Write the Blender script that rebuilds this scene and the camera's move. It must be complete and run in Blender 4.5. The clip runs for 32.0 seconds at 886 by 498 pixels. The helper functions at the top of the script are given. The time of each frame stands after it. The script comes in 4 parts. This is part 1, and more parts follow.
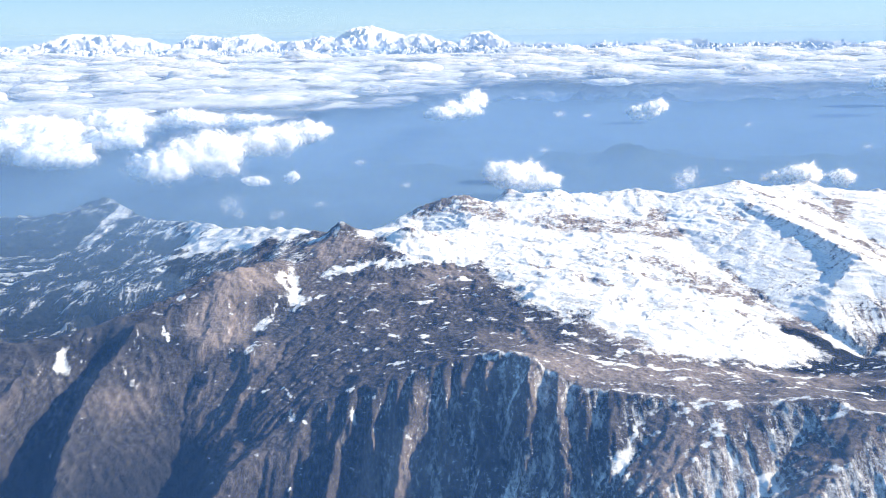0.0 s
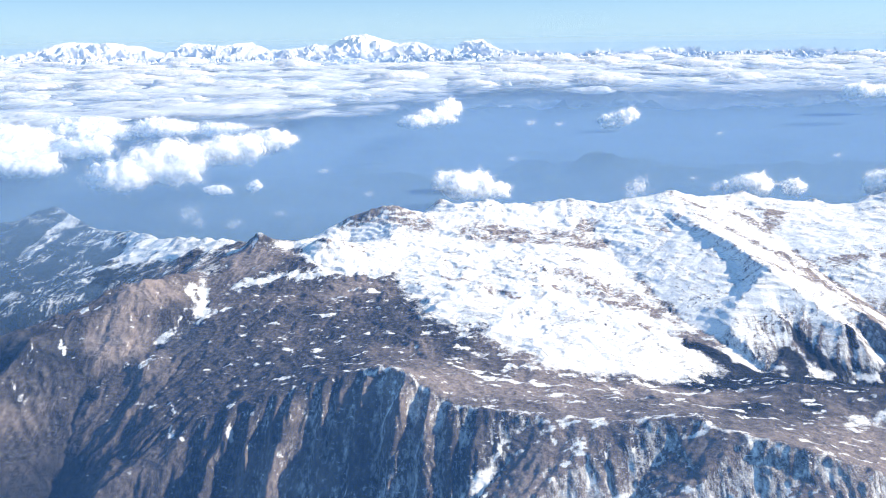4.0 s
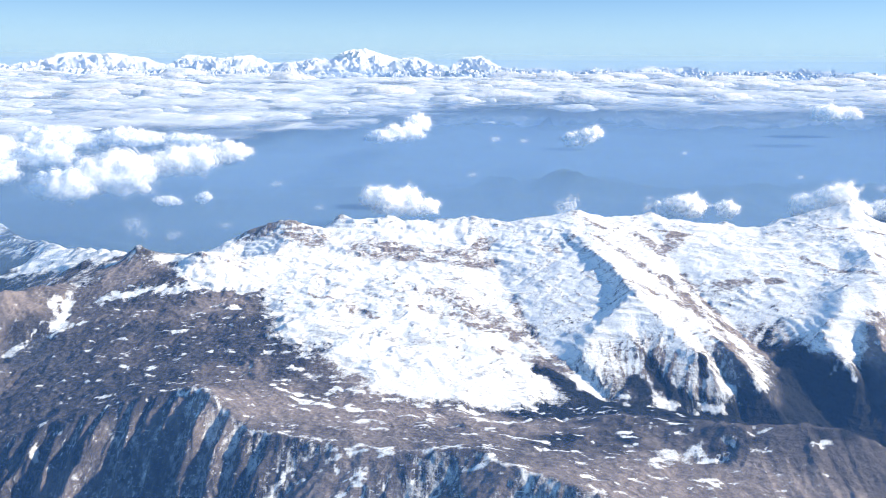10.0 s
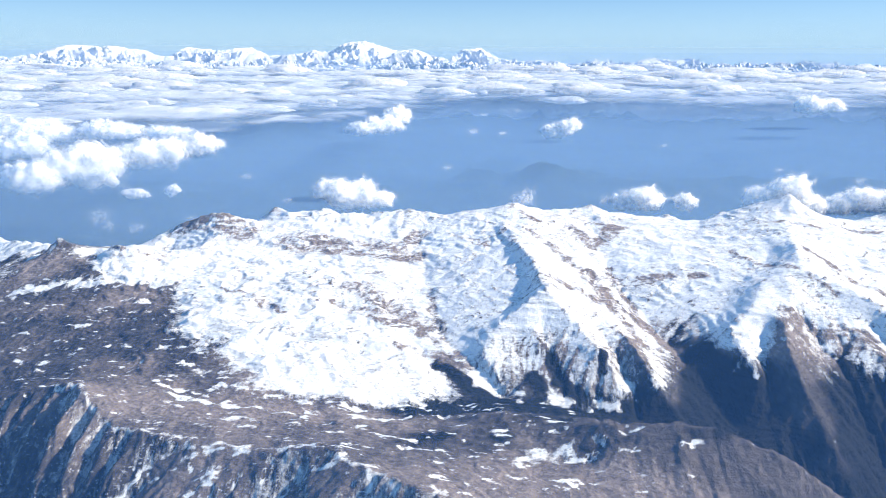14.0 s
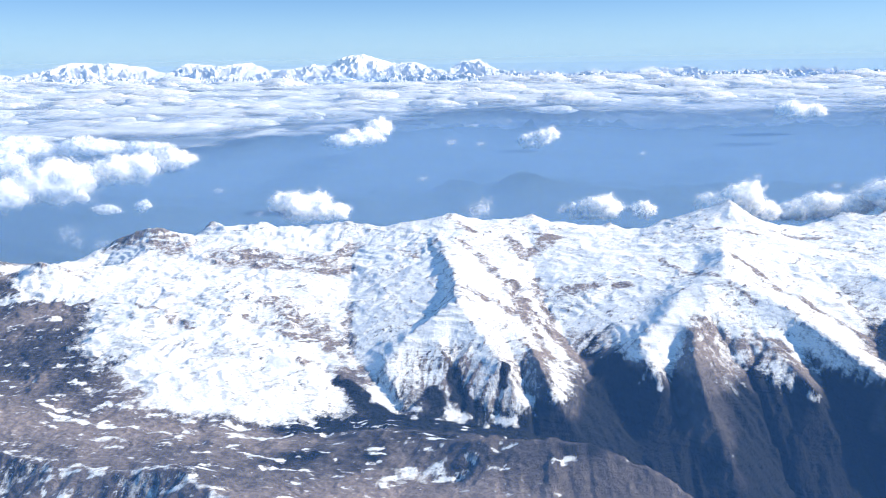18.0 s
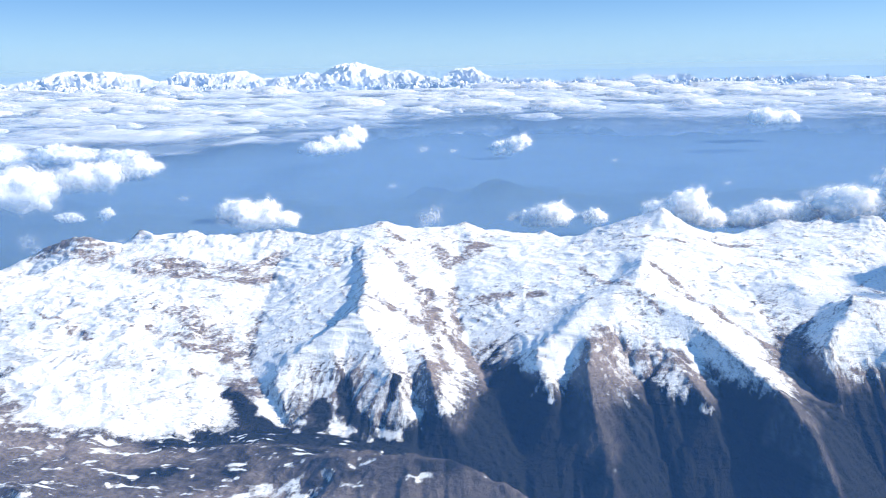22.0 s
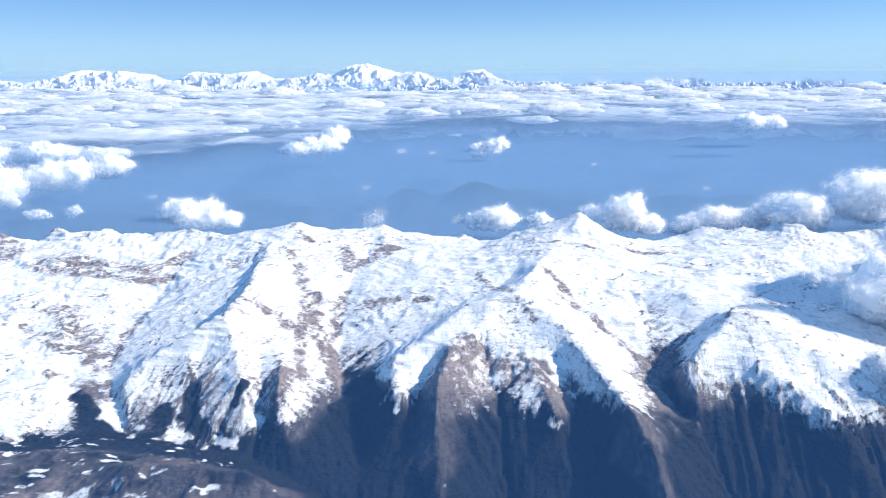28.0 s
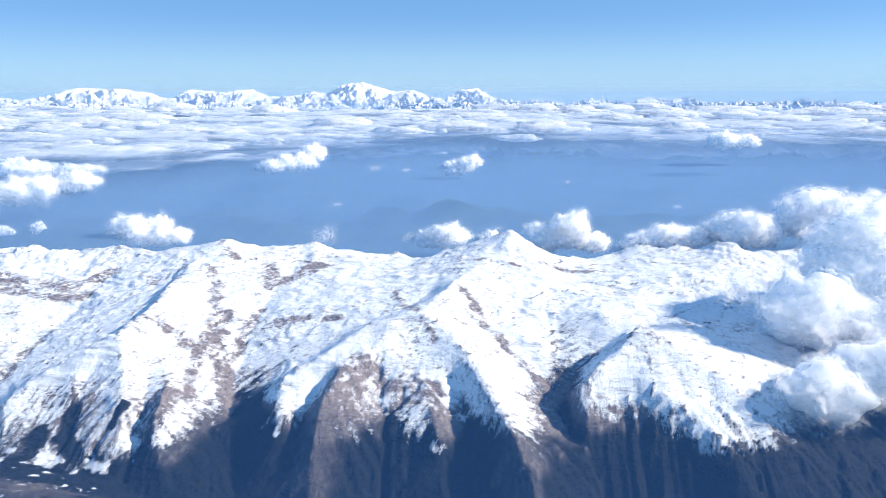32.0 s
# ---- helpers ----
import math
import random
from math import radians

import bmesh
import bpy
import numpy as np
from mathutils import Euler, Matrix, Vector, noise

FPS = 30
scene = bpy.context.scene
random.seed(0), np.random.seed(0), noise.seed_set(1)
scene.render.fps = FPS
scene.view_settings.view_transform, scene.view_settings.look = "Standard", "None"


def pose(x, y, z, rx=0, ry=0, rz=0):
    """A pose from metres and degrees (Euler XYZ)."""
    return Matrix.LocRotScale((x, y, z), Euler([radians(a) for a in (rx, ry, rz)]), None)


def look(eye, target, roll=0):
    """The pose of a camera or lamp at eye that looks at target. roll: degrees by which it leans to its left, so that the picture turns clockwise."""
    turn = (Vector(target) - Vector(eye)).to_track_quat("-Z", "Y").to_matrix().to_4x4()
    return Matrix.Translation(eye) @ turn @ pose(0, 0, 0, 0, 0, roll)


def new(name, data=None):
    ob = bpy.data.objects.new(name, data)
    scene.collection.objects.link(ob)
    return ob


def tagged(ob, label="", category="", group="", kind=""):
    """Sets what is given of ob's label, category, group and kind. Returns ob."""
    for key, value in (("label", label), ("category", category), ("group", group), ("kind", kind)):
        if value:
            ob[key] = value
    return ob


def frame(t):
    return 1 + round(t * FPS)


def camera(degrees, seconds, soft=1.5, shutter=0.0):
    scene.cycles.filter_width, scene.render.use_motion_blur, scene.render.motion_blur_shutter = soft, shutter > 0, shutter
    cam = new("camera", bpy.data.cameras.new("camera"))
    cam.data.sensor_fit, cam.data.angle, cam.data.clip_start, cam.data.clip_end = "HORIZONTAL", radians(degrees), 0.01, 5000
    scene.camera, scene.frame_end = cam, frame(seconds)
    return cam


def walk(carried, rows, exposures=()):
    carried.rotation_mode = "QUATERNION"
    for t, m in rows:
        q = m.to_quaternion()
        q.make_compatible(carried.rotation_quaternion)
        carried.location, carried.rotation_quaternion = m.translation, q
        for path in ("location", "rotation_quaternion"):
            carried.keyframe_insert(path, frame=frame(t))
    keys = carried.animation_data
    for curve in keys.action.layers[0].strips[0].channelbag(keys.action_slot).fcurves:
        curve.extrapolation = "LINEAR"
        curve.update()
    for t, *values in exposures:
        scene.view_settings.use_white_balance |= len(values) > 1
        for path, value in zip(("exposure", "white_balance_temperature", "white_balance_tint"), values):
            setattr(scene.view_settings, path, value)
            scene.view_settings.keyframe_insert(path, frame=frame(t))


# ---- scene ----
cam = camera(67.2, 32.0, 1.0)
PATH = [
    (0, (-13.809, -2.74, 222.557), (-13.818, -0.844, 221.922), -0.7),
    (0.5, (-8.502, -2.194, 222.617), (-8.508, -0.298, 221.979), -0.6),
    (1, (-3.188, -1.631, 222.66), (-3.196, 0.262, 222.016), -0.7),
    (1.5, (2.132, -1.053, 222.688), (2.123, 0.84, 222.041), -0.6),
    (2, (7.457, -0.461, 222.701), (7.447, 1.433, 222.056), -0.3),
    (2.5, (12.785, 0.145, 222.7), (12.771, 2.039, 222.059), -0.5),
    (3, (18.115, 0.763, 222.686), (18.102, 2.661, 222.056), -0.6),
    (3.5, (23.445, 1.393, 222.66), (23.436, 3.295, 222.042), -0.7),
    (5.5, (44.755, 4.012, 222.446), (44.747, 5.917, 221.835), -0.7),
    (6, (50.075, 4.688, 222.368), (50.066, 6.593, 221.76), -0.3),
    (6.5, (55.389, 5.372, 222.283), (55.39, 7.28, 221.684), -0.0),
    (7, (60.696, 6.062, 222.189), (60.696, 7.973, 221.599), 0.0),
    (7.5, (65.997, 6.758, 222.088), (65.991, 8.67, 221.502), 0.3),
    (8, (71.29, 7.46, 221.98), (71.278, 9.373, 221.398), 0.4),
    (8.5, (76.574, 8.166, 221.866), (76.557, 10.082, 221.29), 0.2),
    (9, (81.849, 8.878, 221.747), (81.829, 10.794, 221.173), 0.2),
    (9.5, (87.113, 9.594, 221.622), (87.092, 11.509, 221.048), 0.3),
    (10, (92.367, 10.313, 221.493), (92.344, 12.23, 220.921), 0.3),
    (10.5, (97.61, 11.036, 221.359), (97.58, 12.954, 220.79), 0.2),
    (11, (102.84, 11.763, 221.221), (102.808, 13.679, 220.65), 0.2),
    (11.5, (108.057, 12.492, 221.079), (108.031, 14.406, 220.499), 0.4),
    (12, (113.262, 13.224, 220.934), (113.235, 15.133, 220.34), 0.3),
    (12.5, (118.453, 13.958, 220.786), (118.421, 15.867, 220.19), 0.2),
    (13, (123.629, 14.695, 220.635), (123.593, 16.605, 220.043), 0.3),
    (13.5, (128.791, 15.434, 220.482), (128.752, 17.344, 219.89), 0.3),
    (14, (133.938, 16.176, 220.327), (133.898, 18.086, 219.735), 0.2),
    (14.5, (139.07, 16.919, 220.169), (139.03, 18.83, 219.578), 0.1),
    (16.5, (159.437, 19.916, 219.523), (159.39, 21.829, 218.943), -0.4),
    (17, (164.488, 20.671, 219.358), (164.438, 22.586, 218.782), -0.4),
    (17.5, (169.522, 21.429, 219.192), (169.469, 23.346, 218.623), -0.5),
    (18, (174.54, 22.19, 219.024), (174.478, 24.109, 218.464), -0.8),
    (18.5, (179.54, 22.954, 218.856), (179.478, 24.873, 218.297), -0.9),
    (19, (184.523, 23.722, 218.686), (184.463, 25.641, 218.126), -0.7),
    (19.5, (189.49, 24.493, 218.515), (189.428, 26.412, 217.955), -0.7),
    (20, (194.44, 25.269, 218.342), (194.377, 27.187, 217.781), -0.7),
    (20.5, (199.372, 26.049, 218.169), (199.31, 27.967, 217.608), -0.6),
    (21, (204.288, 26.834, 217.994), (204.227, 28.753, 217.435), -0.7),
    (21.5, (209.188, 27.625, 217.817), (209.124, 29.547, 217.268), -1.0),
    (22, (214.071, 28.422, 217.639), (214.01, 30.347, 217.1), -0.9),
    (22.5, (218.938, 29.225, 217.458), (218.864, 31.153, 216.929), -1.2),
    (23, (223.789, 30.036, 217.276), (223.718, 31.965, 216.752), -0.5),
    (23.5, (228.625, 30.855, 217.091), (228.545, 32.78, 216.555), -0.6),
    (24, (233.445, 31.682, 216.904), (233.363, 33.606, 216.362), -0.5),
    (24.5, (238.25, 32.518, 216.714), (238.173, 34.445, 216.184), -0.4),
    (25, (243.041, 33.365, 216.52), (242.96, 35.294, 215.998), -0.5),
    (25.5, (247.818, 34.222, 216.324), (247.727, 36.148, 215.792), -0.6),
    (27.5, (266.794, 37.775, 215.495), (266.689, 39.699, 214.959), -0.2),
    (28, (271.508, 38.699, 215.275), (271.397, 40.624, 214.743), -0.4),
    (28.5, (276.212, 39.639, 215.049), (276.107, 41.564, 214.516), -0.4),
    (29, (280.905, 40.596, 214.817), (280.808, 42.522, 214.287), -0.3),
    (29.5, (285.589, 41.572, 214.578), (285.493, 43.502, 214.062), -0.3),
    (30, (290.265, 42.567, 214.331), (290.161, 44.504, 213.841), 0.0),
    (30.5, (294.933, 43.583, 214.076), (294.821, 45.527, 213.619), 0.1),
    (31, (299.594, 44.621, 213.813), (299.479, 46.562, 213.348), -0.1),
    (31.5, (304.249, 45.681, 213.541), (304.138, 47.623, 213.075), -0.1),
    (32, (308.899, 46.766, 213.258), (308.789, 48.705, 212.778), -0.2),
]
BALANCE = [(0, 0.7, 7800, 10), (9, 0.62, 7550, 10), (16, 0.55, 7250, 10), (24, 0.53, 7000, 10), (32, 0.5, 6950, 10)]
walk(cam, [(t, look(eye, target, roll)) for t, eye, target, roll in PATH], BALANCE)


# ---- sky, sun ----
SUN_AZ, SUN_EL = 85.0, 31.0  # degrees clockwise from the way ahead, and above the level
world = bpy.data.worlds.new("sky")
scene.world = world
world.use_nodes = True
wn, wl = world.node_tree.nodes, world.node_tree.links
sky = wn.new("ShaderNodeTexSky")
sky.sky_type, sky.sun_disc = "NISHITA", False
sky.sun_elevation, sky.sun_rotation = radians(SUN_EL), radians(SUN_AZ)
sky.altitude, sky.air_density, sky.dust_density, sky.ozone_density = 5500, 1.0, 0.0, 3.0
wn["Background"].inputs["Strength"].default_value = 0.108
tint, even = wn.new("ShaderNodeMix"), wn.new("ShaderNodeMix")
tint.data_type, tint.blend_type = "RGBA", "MULTIPLY"
tint.inputs[0].default_value, tint.inputs[7].default_value = 1.0, (0.7, 0.84, 1.08, 1)
wl.new(sky.outputs["Color"], tint.inputs[6])
even.data_type = "RGBA"
even.inputs[0].default_value, even.inputs[7].default_value = 0.6, (1.3, 3.25, 5.9, 1)
wl.new(tint.outputs[2], even.inputs[6])
# paler air towards the level
up, pale, edge_of = wn.new("ShaderNodeTexCoord"), wn.new("ShaderNodeMix"), wn.new("ShaderNodeMapRange")
upz = wn.new("ShaderNodeSeparateXYZ")
wl.new(up.outputs["Generated"], upz.inputs[0])
edge_of.interpolation_type = "SMOOTHSTEP"
for k, v in zip(("From Min", "From Max", "To Min", "To Max"), (-0.02, 0.1, 0.8, 0.0)):
    edge_of.inputs[k].default_value = v
wl.new(upz.outputs["Z"], edge_of.inputs["Value"])
pale.data_type = "RGBA"
pale.inputs[7].default_value = (3.1, 5.0, 6.6, 1)
wl.new(edge_of.outputs[0], pale.inputs[0])
wl.new(even.outputs[2], pale.inputs[6])
wl.new(pale.outputs[2], wn["Background"].inputs["Color"])
sun = new("sun", bpy.data.lights.new("sun", "SUN"))
sun.data.energy, sun.data.angle, sun.data.color = 5.8, radians(0.5), (1.0, 0.95, 0.875)
a, e = radians(SUN_AZ), radians(SUN_EL)
sun.matrix_world = look((math.sin(a) * math.cos(e) * 900, math.cos(a) * math.cos(e) * 900, math.sin(e) * 900), (0, 0, 0))
scene.cycles.transparent_max_bounces = 40


# ---- materials ----
def material(name):
    m = bpy.data.materials.new(name)
    m.use_nodes = True
    t = m.node_tree
    t.nodes.clear()
    return m, t.nodes, t.links


def node(ns, kind, **values):
    n = ns.new(kind)
    for key, value in values.items():
        n.inputs[key.replace("_", " ")].default_value = value
    return n


def noise_node(ns, ls, where, scale, detail=6.0, rough=0.6):
    n = node(ns, "ShaderNodeTexNoise", Scale=scale, Detail=detail, Roughness=rough)
    ls.new(where, n.inputs["Vector"])
    return n.outputs["Fac"]


def ramp(ns, ls, fac, stops):
    r = ns.new("ShaderNodeValToRGB")
    while len(r.color_ramp.elements) < len(stops):
        r.color_ramp.elements.new(0.5)
    for el, (at, colour) in zip(r.color_ramp.elements, stops):
        el.position, el.color = at, (*colour, 1)
    ls.new(fac, r.inputs["Fac"])
    return r.outputs["Color"]


def maths(ns, ls, op, a, b=None, c=None, clamp=False):
    n = ns.new("ShaderNodeMath")
    n.operation, n.use_clamp = op, bool(clamp)
    for k, v in enumerate((a, b, c)):
        if v is None:
            continue
        if isinstance(v, (int, float)):
            n.inputs[k].default_value = v
        else:
            ls.new(v, n.inputs[k])
    return n.outputs[0]


def mixed(ns, ls, fac, a, b):
    n = ns.new("ShaderNodeMix")
    n.data_type = "RGBA"
    ls.new(fac, n.inputs[0])
    for k, v in ((6, a), (7, b)):
        if isinstance(v, tuple):
            n.inputs[k].default_value = (*v, 1)
        else:
            ls.new(v, n.inputs[k])
    return n.outputs[2]


def mountain_material():
    """Snow over scree, grass and wood, told apart by the ground's own cover."""
    m, ns, ls = material("snow_and_rock")
    at = ns.new("ShaderNodeTexCoord").outputs["Object"]
    snow, wood, heath, steep = [ns.new("ShaderNodeAttribute") for _ in range(4)]
    snow.attribute_name, wood.attribute_name, heath.attribute_name, steep.attribute_name = "snow", "wood", "heath", "steep"
    # long grain that runs down the faces
    turn = ns.new("ShaderNodeMapping")
    turn.inputs["Rotation"].default_value = (radians(42), 0, 0)
    turn.inputs["Scale"].default_value = (1.0, 0.2, 0.55)
    ls.new(at, turn.inputs["Vector"])
    fine = noise_node(ns, ls, at, 0.6, 8, 0.7)
    grainy = noise_node(ns, ls, turn.outputs["Vector"], 0.85, 8, 0.72)
    speck = noise_node(ns, ls, at, 1.9, 5, 0.75)
    broad = noise_node(ns, ls, at, 0.05, 5)
    run = ns.new("ShaderNodeMix")
    for k, v in ((0, steep.outputs["Fac"]), (2, fine), (3, grainy)):
        ls.new(v, run.inputs[k])
    grit = run.outputs[0]
    rock = ramp(ns, ls, grit, [(0.3, (0.02, 0.021, 0.025)), (0.5, (0.062, 0.059, 0.061)), (0.7, (0.18, 0.162, 0.152))])
    grass = ramp(ns, ls, grit, [(0.3, (0.14, 0.116, 0.108)), (0.5, (0.25, 0.207, 0.192)), (0.72, (0.38, 0.33, 0.30))])
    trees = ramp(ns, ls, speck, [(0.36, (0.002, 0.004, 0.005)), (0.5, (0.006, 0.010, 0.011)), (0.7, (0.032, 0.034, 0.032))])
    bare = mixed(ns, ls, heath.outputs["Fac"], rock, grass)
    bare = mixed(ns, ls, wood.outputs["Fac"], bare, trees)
    # the snow's edge breaks up at two scales
    edge = maths(ns, ls, "MULTIPLY_ADD", grit, 1.5, snow.outputs["Fac"])
    edge = maths(ns, ls, "MULTIPLY_ADD", speck, 0.55, edge)
    cover = maths(ns, ls, "MULTIPLY_ADD", edge, 2.0, -2.66, True)
    cover = maths(ns, ls, "MULTIPLY", cover, maths(ns, ls, "MULTIPLY", snow.outputs["Fac"], 6.0, None, True))
    # small flecks drawn out along the level: snow left on bare ground, stones on thin snow
    lie = ns.new("ShaderNodeMapping")
    lie.inputs["Scale"].default_value = (0.4, 0.9, 1.1)
    ls.new(at, lie.inputs["Vector"])
    fleck = noise_node(ns, ls, lie.outputs["Vector"], 1.15, 5, 0.62)
    room = maths(ns, ls, "MULTIPLY_ADD", snow.outputs["Fac"], 3.0, 0.1, True)
    room = maths(ns, ls, "MULTIPLY", room, maths(ns, ls, "MULTIPLY_ADD", wood.outputs["Fac"], -1.0, 1.0))
    left = maths(ns, ls, "MULTIPLY", maths(ns, ls, "MULTIPLY_ADD", fleck, 11.0, -6.5, True), room)
    stony = maths(ns, ls, "MULTIPLY", maths(ns, ls, "MULTIPLY_ADD", fleck, -10.0, 4.3, True), maths(ns, ls, "MULTIPLY_ADD", broad, 5.0, -1.9, True))
    cover = maths(ns, ls, "MAXIMUM", cover, maths(ns, ls, "MULTIPLY", left, 0.9))
    cover = maths(ns, ls, "MULTIPLY", cover, maths(ns, ls, "MULTIPLY_ADD", stony, -0.75, 1.0))
    # thin dark lines of layered rock and turf that follow the level
    strata = ns.new("ShaderNodeMapping")
    strata.inputs["Scale"].default_value = (0.09, 0.2, 1.1)
    ls.new(at, strata.inputs["Vector"])
    bands = noise_node(ns, ls, strata.outputs["Vector"], 0.5, 3.5, 0.55)
    bands.node.inputs["Distortion"].default_value = 0.9
    hair = maths(ns, ls, "ABSOLUTE", maths(ns, ls, "MULTIPLY_ADD", bands, 2.0, -1.0))
    hair = maths(ns, ls, "MULTIPLY_ADD", hair, -16.0, 1.1, True)
    patch = maths(ns, ls, "MULTIPLY_ADD", noise_node(ns, ls, at, 0.075, 5, 0.65), 7.0, -3.1, True)
    hair = maths(ns, ls, "MULTIPLY", hair, patch)
    cover = maths(ns, ls, "MULTIPLY", cover, maths(ns, ls, "MULTIPLY_ADD", hair, -0.5, 1.0))
    white = ramp(ns, ls, broad, [(0.3, (0.74, 0.77, 0.81)), (0.7, (0.86, 0.87, 0.88))])
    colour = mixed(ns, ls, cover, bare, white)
    bsdf = node(ns, "ShaderNodeBsdfPrincipled", Roughness=0.85)
    bsdf.inputs["Specular IOR Level"].default_value = 0.15
    bump = node(ns, "ShaderNodeBump", Distance=2.2)
    ls.new(maths(ns, ls, "MULTIPLY_ADD", cover, -0.42, 0.8), bump.inputs["Strength"])
    ls.new(maths(ns, ls, "MULTIPLY_ADD", bands, 0.6, grit), bump.inputs["Height"])
    ls.new(bump.outputs["Normal"], bsdf.inputs["Normal"])
    ls.new(colour, bsdf.inputs["Base Color"])
    ls.new(bsdf.outputs[0], ns.new("ShaderNodeOutputMaterial").inputs["Surface"])
    return m


def far_snow_material():
    m, ns, ls = material("far_snow")
    at = ns.new("ShaderNodeTexCoord").outputs["Object"]
    snow = ns.new("ShaderNodeAttribute")
    snow.attribute_name = "snow"
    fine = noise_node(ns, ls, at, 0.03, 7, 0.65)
    # rock paled to blue-grey: the haze of distance is put into its colour
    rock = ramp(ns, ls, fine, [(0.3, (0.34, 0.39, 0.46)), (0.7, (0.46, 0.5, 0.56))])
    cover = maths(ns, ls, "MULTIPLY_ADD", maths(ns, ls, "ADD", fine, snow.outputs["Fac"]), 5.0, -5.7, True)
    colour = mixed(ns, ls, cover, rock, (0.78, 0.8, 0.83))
    bsdf = node(ns, "ShaderNodeBsdfPrincipled", Roughness=0.9)
    bsdf.inputs["Specular IOR Level"].default_value = 0.1
    ls.new(colour, bsdf.inputs["Base Color"])
    ls.new(bsdf.outputs[0], ns.new("ShaderNodeOutputMaterial").inputs["Surface"])
    return m


def valley_material():
    m, ns, ls = material("wooded_valley")
    at = ns.new("ShaderNodeTexCoord").outputs["Object"]
    fine = noise_node(ns, ls, at, 0.02, 8, 0.6)
    colour = ramp(ns, ls, fine, [(0.3, (0.03, 0.05, 0.045)), (0.55, (0.06, 0.08, 0.06)), (0.8, (0.12, 0.12, 0.09))])
    bsdf = node(ns, "ShaderNodeBsdfPrincipled", Roughness=0.95)
    bsdf.inputs["Specular IOR Level"].default_value = 0.05
    ls.new(colour, bsdf.inputs["Base Color"])
    ls.new(bsdf.outputs[0], ns.new("ShaderNodeOutputMaterial").inputs["Surface"])
    return m


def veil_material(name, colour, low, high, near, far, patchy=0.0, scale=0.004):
    """A flat sheet that stands in for haze: lets most light through, scatters some. low, high: its density near and
    far.
    """
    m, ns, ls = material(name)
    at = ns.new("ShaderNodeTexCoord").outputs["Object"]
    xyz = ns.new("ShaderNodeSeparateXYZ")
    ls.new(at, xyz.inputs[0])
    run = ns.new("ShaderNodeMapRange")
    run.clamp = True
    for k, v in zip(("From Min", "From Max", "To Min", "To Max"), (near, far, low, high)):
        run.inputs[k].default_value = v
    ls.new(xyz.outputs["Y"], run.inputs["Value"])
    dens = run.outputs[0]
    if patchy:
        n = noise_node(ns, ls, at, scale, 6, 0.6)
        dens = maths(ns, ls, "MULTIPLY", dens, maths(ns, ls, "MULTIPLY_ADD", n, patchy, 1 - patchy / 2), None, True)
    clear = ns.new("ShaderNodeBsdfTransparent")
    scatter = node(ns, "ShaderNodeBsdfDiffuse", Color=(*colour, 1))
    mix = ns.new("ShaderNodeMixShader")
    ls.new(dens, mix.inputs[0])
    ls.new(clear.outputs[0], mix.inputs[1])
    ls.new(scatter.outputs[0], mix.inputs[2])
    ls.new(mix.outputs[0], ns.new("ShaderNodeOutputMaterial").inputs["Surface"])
    return m


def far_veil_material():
    """Pale haze put into the colour of an upright sheet before the far range, thinning upwards."""
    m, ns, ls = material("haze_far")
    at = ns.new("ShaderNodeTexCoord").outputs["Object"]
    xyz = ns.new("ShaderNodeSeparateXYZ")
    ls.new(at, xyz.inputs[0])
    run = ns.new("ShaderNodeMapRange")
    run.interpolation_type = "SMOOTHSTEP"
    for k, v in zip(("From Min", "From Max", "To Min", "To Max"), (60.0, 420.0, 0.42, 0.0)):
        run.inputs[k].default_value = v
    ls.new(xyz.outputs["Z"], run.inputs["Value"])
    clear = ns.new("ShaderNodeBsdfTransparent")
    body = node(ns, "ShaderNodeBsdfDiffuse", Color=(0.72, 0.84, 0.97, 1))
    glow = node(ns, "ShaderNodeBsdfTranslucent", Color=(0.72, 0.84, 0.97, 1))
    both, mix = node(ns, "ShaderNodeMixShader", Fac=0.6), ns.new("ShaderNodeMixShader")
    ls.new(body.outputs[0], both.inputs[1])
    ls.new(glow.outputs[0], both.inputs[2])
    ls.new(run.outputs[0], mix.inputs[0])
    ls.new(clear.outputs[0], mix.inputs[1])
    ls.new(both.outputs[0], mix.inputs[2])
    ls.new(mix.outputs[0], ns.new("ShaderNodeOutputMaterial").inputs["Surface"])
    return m


